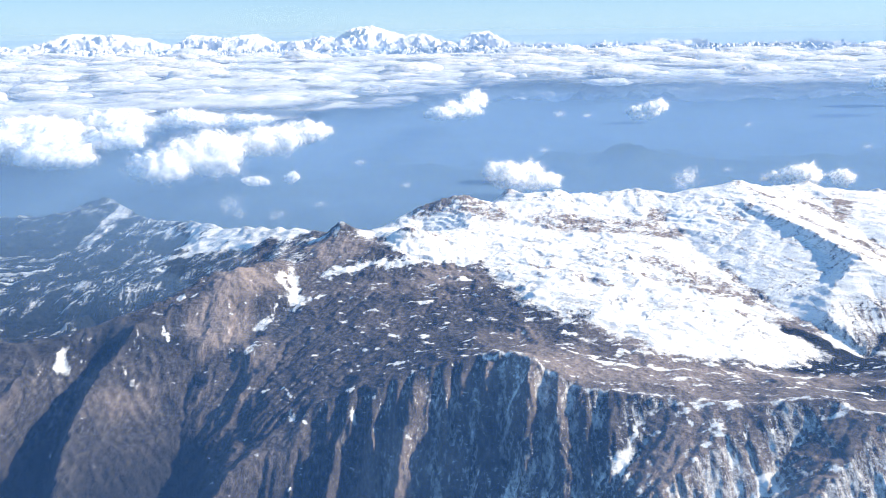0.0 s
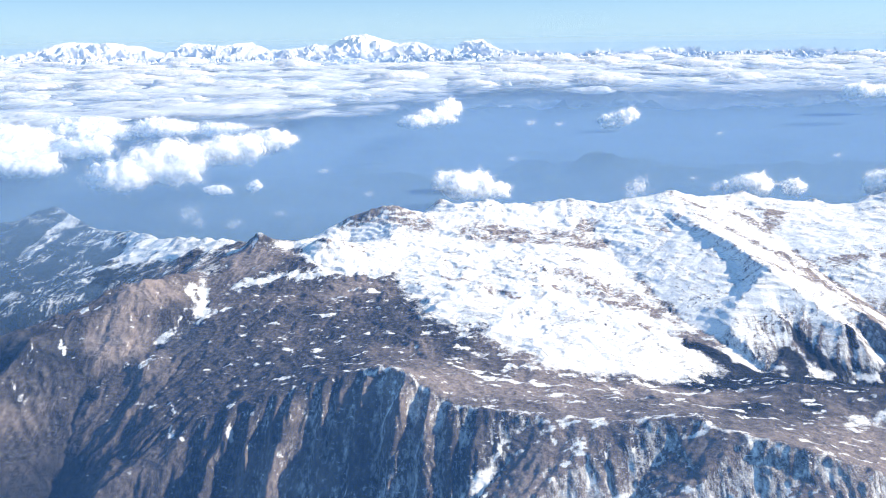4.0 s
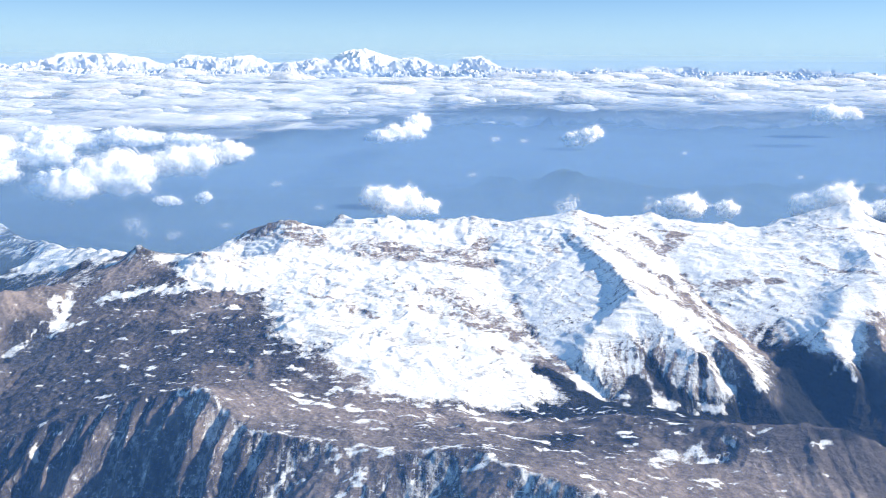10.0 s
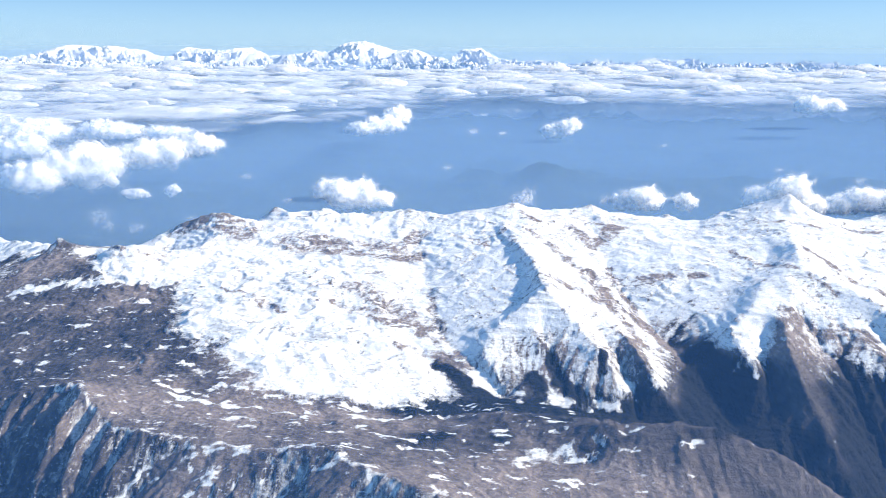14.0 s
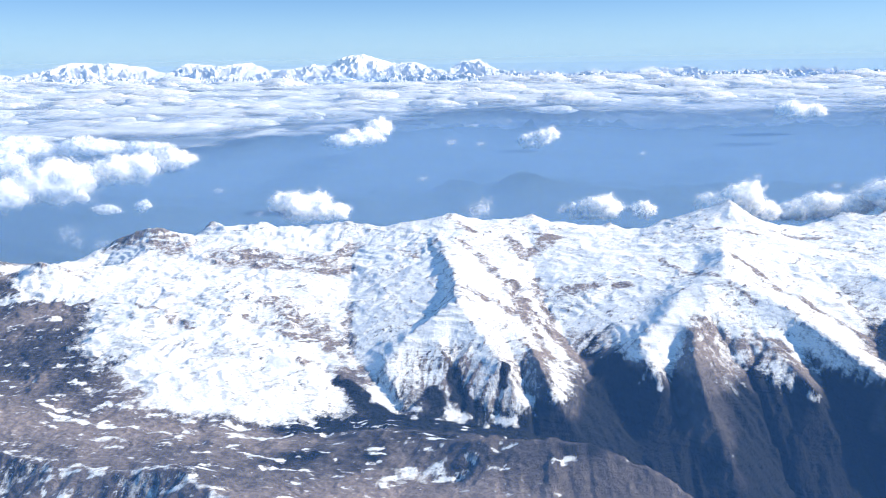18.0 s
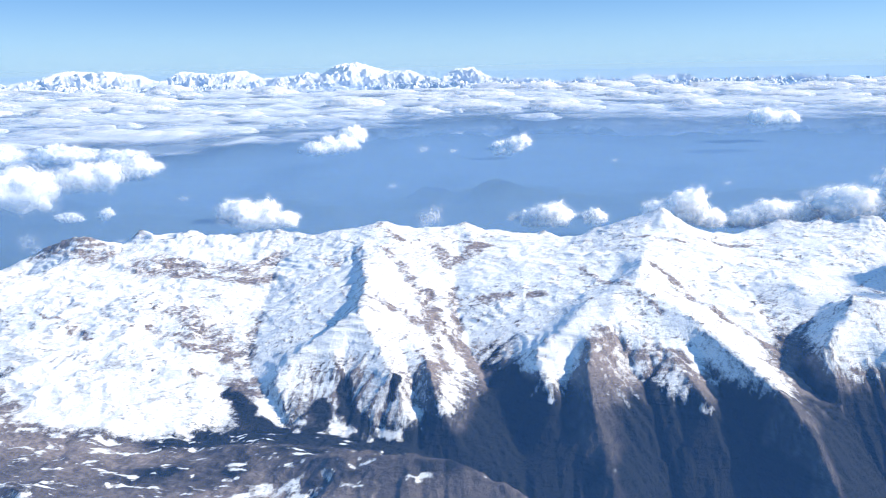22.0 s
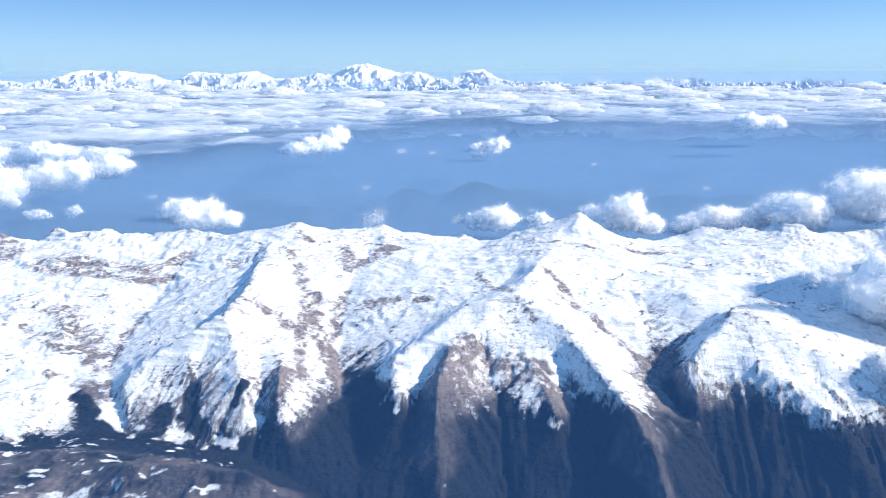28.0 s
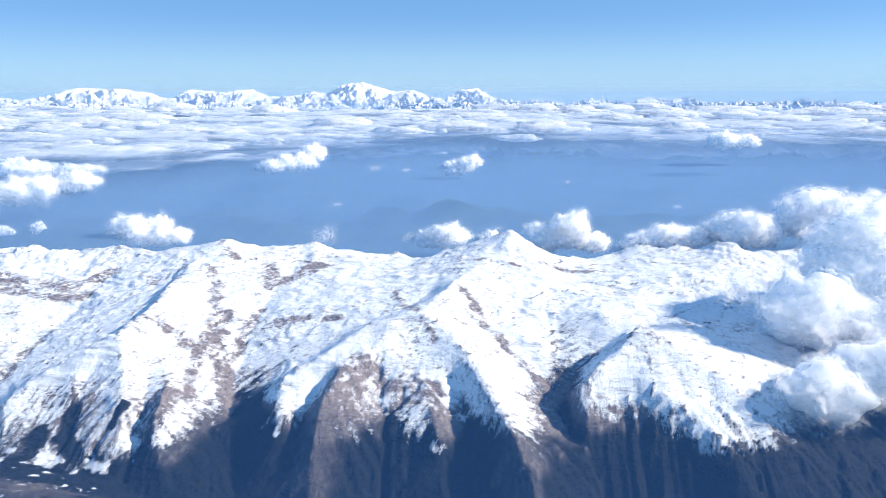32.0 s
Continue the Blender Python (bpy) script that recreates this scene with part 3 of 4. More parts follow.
# rough, less gullied slopes on the western hills
hilly = 0.75 * step(-68, -95, gridx)
FORM = FORM * (1 - hilly) + hilly * (GREAT + 4.5 * (ridged(gx0 / 30, gy0 / 26, 6, 13, 0.55) - 0.5) + 1.0 * fbm(gridx / 9, gridy / 9, 4, 19))


def base_height(x, y):
    """The ground's height with no small relief."""
    jx = np.clip((x - GRID_X) / CELL, 0, FORM.shape[1] - 1.001)
    jy = np.clip((y - GRID_Y) / CELL, 0, FORM.shape[0] - 1.001)
    ix, iy = jx.astype(int), jy.astype(int)
    fx, fy = jx - ix, jy - iy
    return (FORM[iy, ix] * (1 - fx) + FORM[iy, ix + 1] * fx) * (1 - fy) + (FORM[iy + 1, ix] * (1 - fx) + FORM[iy + 1, ix + 1] * fx) * fy


def relief(x, y, slope):
    """Fine relief: broken rock on steep faces, soft drifts on the snow slopes."""
    wx, wy = x + 4 * fbm(x / 25, y / 25, 3, 5), y + 4 * fbm(x / 25, y / 25, 3, 6)
    steep = step(0.6, 1.2, slope)
    out = 0.8 * (ridged(wx / 8 + 3, wy / 10, 4, 27) - 0.5) * (0.28 + 1.4 * steep)
    out = out + 0.15 * fbm(x / 2.2, y / 2.6, 3, 21) * (1 + steep)
    out = out + steep * step(205, 190, x) * step(225, 212, y) * 0.9 * (ridged(wx / 2.6, wy / 22, 3, 47, 0.6) - 0.5)
    return out + steep * (2.6 - 2.1 * step(110, 150, x) - 1.9 * step(-60, -80, x)) * (ridged(wx / 7, wy / 70, 4, 41, 0.6) - 0.55)


COMB_X, COMB_Y, COMB = -300.0, 120.0, 0.8


def combed(size, steps, seed, level=False):
    """Grain drawn out along the way that water and sliding snow take downhill, or along the level."""
    y, x = np.mgrid[0:450, 0:1150]
    x, y = COMB_X + COMB * x, COMB_Y + COMB * y
    h = base_height(x, y)
    for _ in range(6):
        p = np.pad(h, 1, mode="edge")
        h = (p[1:-1, :-2] + p[1:-1, 2:] + p[:-2, 1:-1] + p[2:, 1:-1] + h) / 5
    dy, dx = np.gradient(h)
    much = np.hypot(dx, dy) + 1e-6
    dx, dy = dx / much, dy / much
    if level:
        dx, dy = -dy, dx
    spots = grain(x / size, y / size, seed) + 0.6 * grain(x / size * 2.1, y / size * 2.1, seed + 3)
    total = spots.copy()
    for way in (1, -1):
        jx, jy = np.meshgrid(np.arange(1150.0), np.arange(450.0))
        for _ in range(steps):
            ix, iy = np.clip(np.round(jx), 0, 1149).astype(int), np.clip(np.round(jy), 0, 449).astype(int)
            jx, jy = jx + way * dx[iy, ix], jy + way * dy[iy, ix]
            ix, iy = np.clip(np.round(jx), 0, 1149).astype(int), np.clip(np.round(jy), 0, 449).astype(int)
            total = total + spots[iy, ix]
    return (total - total.mean()) / total.std()


def looked_up(a, x, y):
    jx, jy = np.clip((x - COMB_X) / COMB, 0, a.shape[1] - 1.001), np.clip((y - COMB_Y) / COMB, 0, a.shape[0] - 1.001)
    ix, iy = jx.astype(int), jy.astype(int)
    fx, fy = jx - ix, jy - iy
    return (a[iy, ix] * (1 - fx) + a[iy, ix + 1] * fx) * (1 - fy) + (a[iy + 1, ix] * (1 - fx) + a[iy + 1, ix + 1] * fx) * fy


COMB_FINE, COMB_WIDE, COMB_LEVEL = combed(1.3, 9, 301), combed(3.6, 20, 307), combed(1.5, 15, 311, True)


# ---- meshes ----
def sheet(name, x, y, z, mat, covers=None):
    """A ground mesh from arrays of places, row by row, with the shares of its covers."""
    nv, nu = x.shape
    me = bpy.data.meshes.new(name)
    me.vertices.add(nv * nu)
    me.vertices.foreach_set("co", np.stack([x, y, z], -1).astype(np.float32).ravel())
    i = np.arange(nv * nu).reshape(nv, nu)
    quads = np.stack([i[:-1, :-1], i[:-1, 1:], i[1:, 1:], i[1:, :-1]], -1).reshape(-1, 4)
    me.loops.add(quads.size)
    me.loops.foreach_set("vertex_index", quads.ravel().astype(np.int32))
    me.polygons.add(len(quads))
    me.polygons.foreach_set("loop_start", np.arange(0, quads.size, 4, dtype=np.int32))
    me.update(calc_edges=True)
    me.shade_smooth()
    for key, values in (covers or {}).items():
        me.attributes.new(key, "FLOAT", "POINT").data.foreach_set("value", values.astype(np.float32).ravel())
    me.materials.append(mat)
    return new(name, me)


def parted(root, names, zone, x, y, z, mat, covers):
    """One sheet of ground as several parts of its thing, by the number of each cell's zone; its shading runs on over the seams."""
    along, down = [np.stack([np.gradient(c, axis=k) for c in (x, y, z)], -1) for k in (1, 0)]
    upright = np.cross(along, down)
    upright = (upright / np.linalg.norm(upright, axis=-1, keepdims=True)).reshape(-1, 3)
    index = np.arange(x.size).reshape(x.shape)
    quads = np.stack([index[:-1, :-1], index[:-1, 1:], index[1:, 1:], index[1:, :-1]], -1)
    flat = np.stack([x, y, z], -1).reshape(-1, 3)
    for k, (name, label) in enumerate(names):
        q = quads[zone == k]
        used, again = np.unique(q, return_inverse=True)
        me = bpy.data.meshes.new(name)
        me.vertices.add(len(used))
        me.vertices.foreach_set("co", flat[used].astype(np.float32).ravel())
        me.loops.add(q.size)
        me.loops.foreach_set("vertex_index", again.ravel().astype(np.int32))
        me.polygons.add(len(q))
        me.polygons.foreach_set("loop_start", np.arange(0, q.size, 4, dtype=np.int32))
        me.update(calc_edges=True)
        me.shade_smooth()
        for key, values in covers.items():
            me.attributes.new(key, "FLOAT", "POINT").data.foreach_set("value", values.ravel()[used].astype(np.float32))
        me.normals_split_custom_set_from_vertices(upright[used].tolist())
        me.materials.append(mat)
        ob = tagged(new(name, me), label)
        ob.parent = root


def spot(x, y, cx, cy, rx, ry, turn=0.0):
    """1 in the middle of an oval, 0 on its rim, below 0 outside."""
    c, s = math.cos(radians(turn)), math.sin(radians(turn))
    dx, dy = x - cx, y - cy
    return 1 - np.hypot((dx * c + dy * s) / rx, (-dx * s + dy * c) / ry)


# ---- the near massif ----
NU, NV = 1360, 700
v = np.linspace(0, 1, NV)[:, None] ** 1.25
u = np.linspace(0, 1, NU)[None, :]
Y = (118 + 522 * v + 0 * u).astype(np.float32)
X = ((-190 - 340 * v) * (1 - u) + (480 + 340 * v) * u).astype(np.float32)
Z = base_height(X, Y)
zu, zv = np.gradient(Z, axis=1) / np.gradient(X, axis=1), np.gradient(Z, axis=0) / np.gradient(Y, axis=0)
slope, zu0 = np.hypot(zu, zv), zu
fine, wide, level = [looked_up(a, X, Y) for a in (COMB_FINE, COMB_WIDE, COMB_LEVEL)]
Z = Z + relief(X, Y, slope) + 0.12 * level * step(0.45, 0.2, slope) + step(0.08, 0.45, slope) * (0.1 * fine + 0.2 * wide)
Z = Z + 0.9 * (ridged(X / 9, Y / 9, 4, 33) - 0.5) * step(-40, 0, X + 60) * step(292, 270, Y) * step(206, 216, Y) * step(60, 35, X + 0.55 * (Y - 238))
zu, zv = np.gradient(Z, axis=1) / np.gradient(X, axis=1), np.gradient(Z, axis=0) / np.gradient(Y, axis=0)
steep = np.hypot(zu, zv)


def smoothed(a, passes):
    for _ in range(passes):
        p = np.pad(a, 1, mode="edge")
        a = (p[1:-1, :-2] + p[1:-1, 2:] + p[:-2, 1:-1] + p[2:, 1:-1] + 2 * a) / 6
    return a


proud = Z - smoothed(Z, 40)
prom = Z - np.repeat(np.repeat(smoothed(Z[::8, ::8], 40), 8, 0), 8, 1)[:NV, :NU]

rag = fbm(X / 14, Y / 14, 5, 71)
tatter = fbm(X / 4.5, Y / 4.5, 4, 73)
wx, wy = X + 9 * fbm(X / 20, Y / 20, 5, 81), Y + 9 * fbm(X / 20, Y / 20, 5, 82)
lx, ly = X + 2.2 * fbm(X / 9, Y / 9, 4, 83), Y + 2.2 * fbm(X / 9, Y / 9, 4, 84)
east = np.clip(-smoothed(zu0, 6) / np.hypot(smoothed(slope, 6), 0.12), -1, 1)


def near(pts, wide_by):
    """1 along a line over the ground, 0 from its width on."""
    out = np.zeros_like(X)
    px, py = [p[0] for p in pts], [p[1] for p in pts]
    rows = (Y[:, 0] > min(py) - wide_by - 6) & (Y[:, 0] < max(py) + wide_by + 6)
    x, y = lx[rows], ly[rows]
    far = np.full_like(x, 99.0)
    for (ax, ay), (bx, by) in zip(pts[:-1], pts[1:]):
        t = np.clip(((x - ax) * (bx - ax) + (y - ay) * (by - ay)) / ((bx - ax) ** 2 + (by - ay) ** 2), 0, 1)
        far = np.minimum(far, np.hypot(x - ax - t * (bx - ax), y - ay - t * (by - ay)))
    out[rows] = np.clip(1 - far / wide_by, 0, 1)
    return out


# the snow line: open field, high spurs, western hills
west = step(-50, -75, wx)
snow = 0.55 + (Z - 125 + 8 * west + 32 * west * step(350, 400, wy)) / 10 + (0.35 + 0.6 * west) * rag
rim = np.interp(wy, [215, 221, 233, 249, 258, 278, 302, 312, 330], [80, 63, 49, 36, 28, 17, 4, -40, -60])
foot_y = np.interp(wx, [40, 63, 103, 124, 137, 150, 165, 180, 195, 205, 215], [222, 219, 218, 222, 229, 236, 234, 231, 229, 232, 226])
field = np.minimum((0.5 * (wx + X) - rim) / 6, (0.5 * (wy + Y) - foot_y) / 4)
right = step(196, 212, X)
high = 100.0 + 6.5 * step(216, 236, X) + 4.5 * step(332, 340, X) * step(380, 366, X) + 3.0 * step(0.3, 0.75, np.abs(east)) - 0.9 * np.clip(prom, -2, 3)
spurs_snow = (0.5 + (Z - high) / 8 + 0.22 * rag + 0.12 * tatter - 0.1 * np.clip(fine, -1, 1.5)) * step(210, 219, Y)
snow = np.maximum(snow, (np.clip(field, -1, 1) * 0.5 + 0.5) * (1 - right) + spurs_snow * right)
snow = np.clip(snow, -1, 0.92)
# thin, blown snow on the blunt foot of the first spur
thin = step(145, 158, X) * step(222, 206, X) * step(264, 250, Y) * step(116, 108, Z)
snow = snow - thin * (0.34 + 0.16 * np.clip(fine, -1, 1.6) + 0.3 * rag - 0.1 * np.clip(prom, -1, 1.5))
# rock breaks through on ribs and on ground too steep to hold snow
ribs = ridged(wx / 11, wy / 6, 5, 95)
snow = snow - 0.5 * step(0.6, 0.9, ribs) * step(-0.2, 0.5, fbm(X / 45, Y / 30, 3, 97)) - (0.4 - 0.3 * step(130, 160, X)) * step(0.75, 1.3, steep) - 0.25 * step(0.3, 1.0, proud + 0.3 * tatter) + 0.05
DRIFTS = [([(144, 236), (152, 233), (158, 232)], 4), ([(165, 232), (176, 230)], 4), ([(183, 230), (192, 227)], 4), ([(197, 232), (199, 238)], 3), ([(-84, 283), (-88, 298), (-92, 306)], 8),
          ([(-90, 276), (-102, 271)], 4), ([(-73, 304), (-56, 307), (-34, 306), (-12, 312)], 8), ([(-98, 253), (-91, 255)], 2.6), ([(-181, 255), (-178, 250)], 6), ([(-139, 284), (-131, 284)], 2.6),
          ([(-141, 268), (-138, 262), (-131, 260)], 1.6), ([(152, 181), (158, 185), (167, 186)], 5.5), ([(-73, 214), (-71, 212)], 3), ([(245, 241), (245, 236)], 3.2), ([(296, 239), (297, 234)], 3),
          ([(262, 214), (261, 210)], 2), ([(35, 214), (60, 207), (84, 203)], 2.4), ([(50, 222), (80, 216), (108, 213)], 2.6), ([(30, 222), (52, 214)], 2), ([(100, 207), (118, 205)], 2.4), ([(96, 221), (128, 219)], 2),
          ([(128, 210), (136, 208)], 2), ([(60, 199), (76, 196)], 1.8), ([(44, 176), (36, 166), (26, 156)], 2), ([(78, 156), (62, 147)], 2.4), ([(106, 144), (92, 134)], 2.4)]
for pts, wide_by in DRIFTS:
    by = near(pts, wide_by)
    snow = np.where(by > 0, np.maximum(snow, -0.35 + 1.4 * by + 0.9 * tatter + 0.35 * rag), snow)
BARES = [([(45, 364), (77, 359), (108, 353)], 15, 1), ([(66, 352), (95, 349), (105, 366), (114, 380)], 7, 1), ([(88, 305), (101, 294), (120, 276)], 9, 1), ([(80, 291), (98, 277), (118, 272)], 3.4, 1),
         ([(173, 369), (190, 330), (198, 297), (202, 275), (206, 256)], 3.6, 0.9), ([(196, 321), (203, 293), (213, 271), (224, 256)], 5, 1), ([(209, 330), (210, 308), (212, 284), (217, 266)], 3.4, 1),
         ([(178, 297), (190, 292), (196, 287)], 5, 1), ([(209, 360), (217, 374), (224, 384)], 7, 1), ([(221, 314), (233, 315)], 5, 1), ([(243, 313), (250, 313)], 3, 1), ([(268, 341), (281, 305), (293, 279)], 2.2, 0.8),
         ([(264, 255), (260, 240), (258, 226), (260, 212)], 11, 1.2), ([(267, 265), (278, 259), (292, 250), (299, 239)], 6, 1), ([(282, 265), (296, 256)], 4, 0.9), ([(319, 228), (322, 218), (326, 208)], 9, 1),
         ([(302, 326), (315, 293), (326, 272), (339, 257)], 2.6, 0.9), ([(27, 300), (45, 290), (62, 277)], 1.8, 0.9), ([(88, 287), (102, 281), (115, 275)], 2.8, 1), ([(110, 257), (128, 254), (140, 246)], 3.4, 1),
         ([(115, 275), (127, 261)], 3, 1), ([(119, 317), (124, 290), (130, 264), (138, 250)], 3, 0.9), ([(-113.5, 293), (-114, 278), (-116, 266)], 17, 1), ([(-77, 328), (-64, 320), (-54, 327)], 11, 1),
         ([(-57, 285), (-32, 289), (-14, 296)], 11, 0.6), ([(-28, 394), (0, 385), (15, 375)], 12, 1), ([(350, 250), (363, 249)], 1.6, 0.8), ([(230, 260), (238, 245)], 3, 0.7), ([(130, 372), (150, 352)], 3, 0.7),
         ([(196, 385), (203, 372), (206, 355)], 5, 0.9), ([(168, 396), (180, 384)], 4, 0.8), ([(300, 372), (330, 366)], 3, 0.9), ([(340, 375), (372, 372)], 2.6, 0.8)]
brown = np.clip(1.8 * near([(264, 253), (259, 240), (258, 226), (260, 214)], 11), 0, 1) + np.clip(1.8 * near([(319, 228), (322, 218), (325, 210)], 7), 0, 1) 
bare = np.zeros_like(X)
for pts, wide_by, much in BARES:
    bare = np.maximum(bare, much * np.clip(1.8 * near(pts, wide_by), 0, 1))
snow = snow - 0.62 * bare * (0.85 + 0.6 * rag + 0.45 * tatter - 0.3 * level)
# thin lines of bare rock and scree down the open slopes
thinned = step(-0.5, 0.6, fbm(X / 50, Y / 35, 4, 99))
open_slope = step(0.12, 0.4, slope)
snow = snow - open_slope * (0.15 + 0.85 * thinned) * (0.2 * np.clip(wide - 0.6, 0, 1.2) + 0.3 * np.clip(fine - 0.6, 0, 1.4))
snow = snow - step(0.6, 0.3, slope) * step(-30, 0, X) * (0.1 + 0.9 * step(-0.7, 0.5, fbm(X / 60, Y / 40, 4, 98))) * 0.42 * np.clip(level - 0.55, 0, 1.5)
# drifts left in hollows of the shelf, and thin lines of snow down the gullies
lying = fbm(X / 9, Y / 3.6, 5, 61, 0.6) + 0.2 * level + 0.4 * rag
snow = np.maximum(snow, (lying - 0.62 - 0.3 * step(-20, -80, X) - 0.3 * step(-110, -140, X) * step(100, 88, Z) - 0.2 * step(150, 185, X) - 0.6 * np.maximum(step(205, 225, X), step(170, 185, X) * step(212, 220, Y))) * 1.6 + 0.35 - step(0.55, 0.8, slope))
streak = ridged(wx / 4, wy / 70, 4, 45, 0.7)
snow = np.maximum(snow, step(0.5, 1.0, slope) * (0.22 + 1.7 * (streak - 0.95 + 0.1 * step(20, 110, X)) + 0.4 * tatter) * step(60, 95, Z) * step(200, 180, X))
cliffs = step(0.5, 0.8, slope) * step(205, 190, X) * step(225, 212, Y)
dust = 0.02 + 0.14 * rag + 0.12 * step(-50, -20, X) + 0.2 * step(-20, 90, X) + 0.1 * step(35, 60, X) + (0.06 + 0.14 * step(-50, 0, X)) * np.clip(-fine - 0.3, 0, 1.5) + 0.1 * step(-60, 0, X) * np.clip(-wide - 0.3, 0, 1.5)
dust = dust - 0.06 + 0.26 * step(-0.1, -0.6, proud + 0.2 * tatter) * step(-75, -30, X)
snow = np.where(cliffs > 0.5, np.maximum(snow, dust * step(40, 75, Z)), snow)
snow = np.maximum(snow, 0.85 * near([p[:2] for p in LINES["cliff_edge"][3:12]], 1.7) + 0.3 * tatter - 0.1)
backs = step(-60, -100, X) * step(300, 325, Y)
snow = np.where(backs > 0.3, np.maximum(snow, backs * (0.16 + np.clip(0.05 * prom, -0.3, 0.22) + 0.35 * rag + 0.18 * fine)), snow)
snow = np.clip(snow, 0, 1)
# woods fill the trough; their dark also paints shade on flanks turned from the sun
wood_shade_line = 99.5 + 6.5 * step(212, 230, X) - 3.0 * east
wood = step(2.0, -2.0, Z + 2.5 * rag - wood_shade_line) * step(150, 175, X) * step(208, 216, Y) + step(185, 215, X) * step(96, 90, Z) + 0.5 * step(62, 40, X + 0.55 * (Y - 238)) * step(-70, -30, X) * step(205, 220, Y) * step(300, 285, Y) * (0.45 + 0.8 * rag)
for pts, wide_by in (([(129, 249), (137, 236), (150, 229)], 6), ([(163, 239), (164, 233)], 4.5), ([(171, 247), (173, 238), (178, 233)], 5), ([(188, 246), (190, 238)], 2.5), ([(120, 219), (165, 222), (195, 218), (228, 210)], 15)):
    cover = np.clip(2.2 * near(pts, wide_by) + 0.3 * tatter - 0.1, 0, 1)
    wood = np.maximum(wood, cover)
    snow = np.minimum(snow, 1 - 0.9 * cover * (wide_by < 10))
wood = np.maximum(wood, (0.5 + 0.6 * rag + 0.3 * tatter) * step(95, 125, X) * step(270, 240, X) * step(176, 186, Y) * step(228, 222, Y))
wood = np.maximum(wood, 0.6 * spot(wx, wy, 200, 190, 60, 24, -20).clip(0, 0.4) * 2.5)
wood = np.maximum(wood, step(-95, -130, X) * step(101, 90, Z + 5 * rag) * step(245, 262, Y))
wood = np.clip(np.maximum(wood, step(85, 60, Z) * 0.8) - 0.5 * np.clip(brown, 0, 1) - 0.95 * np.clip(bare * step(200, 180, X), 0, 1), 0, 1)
heath = (1 - 0.7 * step(235, 250, X) * step(250, 236, Y)) * np.clip(0.35 + 0.45 * step(-30, 10, X) * step(0.8, 0.5, slope) + 0.8 * fbm(X / 40, Y / 40, 4, 91) + 0.8 * bare - 0.3 * step(-60, -90, X) * (1 - bare) - 0.5 * step(-85, -60, X) * step(205, 215, Y) * step(318, 300, Y) * step(190, 150, X), 0, 1)
Z = Z + wood * 0.3 * fbm(X / 1.9, Y / 1.9, 2, 211)
soft = smoothed(Z, 4)
Z = Z + (soft - Z) * 0.6 * step(0.5, 0.8, snow) * np.maximum(step(1.0, 0.6, steep), step(110, 140, X))
even = smoothed(Z, 24)
Z = Z + (even - Z) * 0.6 * step(0.45, 0.75, snow) * step(112, 135, X) * step(320, 290, Y)
# hummocks of the open field, and ledges of layered rock along the level
mild = step(0.95, 0.5, slope) * step(103, 107, Z) * step(-66, -50, X) * step(222, 232, Y)
Z = Z + mild * step(150, 110, X) * 2.2 * (ridged(wx / 34, wy / 20, 4, 221, 0.5) - 0.5)
Z = Z + mild * (0.06 + 0.2 * step(-0.3, 0.5, fbm(X / 60, Y / 45, 3, 225))) * np.sin(2 * np.pi * (Z + 2.4 * fbm(X / 40, Y / 40, 4, 223)) / 2.3)
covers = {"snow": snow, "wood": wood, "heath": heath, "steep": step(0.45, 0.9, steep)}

def line_x(name, y):
    pts = sorted((p[1], p[0]) for p in LINES[name])
    return np.interp(y, [p[0] for p in pts], [p[1] for p in pts])


def line_y(name, x):
    pts = sorted((p[0], p[1]) for p in LINES[name])
    return np.interp(x, [p[0] for p in pts], [p[1] for p in pts])


# the massif's own limbs, parted along its ravines and edges
mx, my = X[:-1, :-1], Y[:-1, :-1]
flank = np.full(mx.shape, 4)
flank[mx > line_x("ravine_one", my)] = 5
flank[mx > line_x("ravine_two", my)] = 6
flank[mx > line_x("ravine_three", my)] = 7
flank[(my < 250) & (mx < 60 - 0.55 * (my - 238)) | (my < 229) & (mx < 200) | (my < 292) & (mx < 20)] = 2
flank[my < line_y("cliff_edge", mx)] = 1
flank[(mx > 150) & (my < line_y("trough", mx)) & (my < 224)] = 3
flank[(mx < -75)] = 0
flank[(my > line_y("crest", mx)) & (mx < 287) & (mx > -75) | (my > line_y("crest_right", mx)) & (mx >= 287)] = 8
FLANKS = [("hill", "brown and wooded outlying hills streaked with snow"), ("cliff", "steep blue-shaded rock cliff veined with snow"), ("shelf", "flat grey heath shelf flecked with snow"),
         ("knoll", "rounded brown knoll beside a small snow patch"), ("snowfield", "broad white snowfield with thin bare streaks"), ("spur", "snowy spur with a blue-shaded flank"),
         ("spur", "snowy spur above dark wooded ravines"), ("spur", "white snow peak above dark wooded slopes"), ("crest", "snowy back slope of the long crest")]
massif = tagged(new("mountain"), "rugged mountain massif with snow-covered slopes, brown rock and dark wooded cliffs", "mountain")
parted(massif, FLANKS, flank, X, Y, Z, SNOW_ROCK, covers)

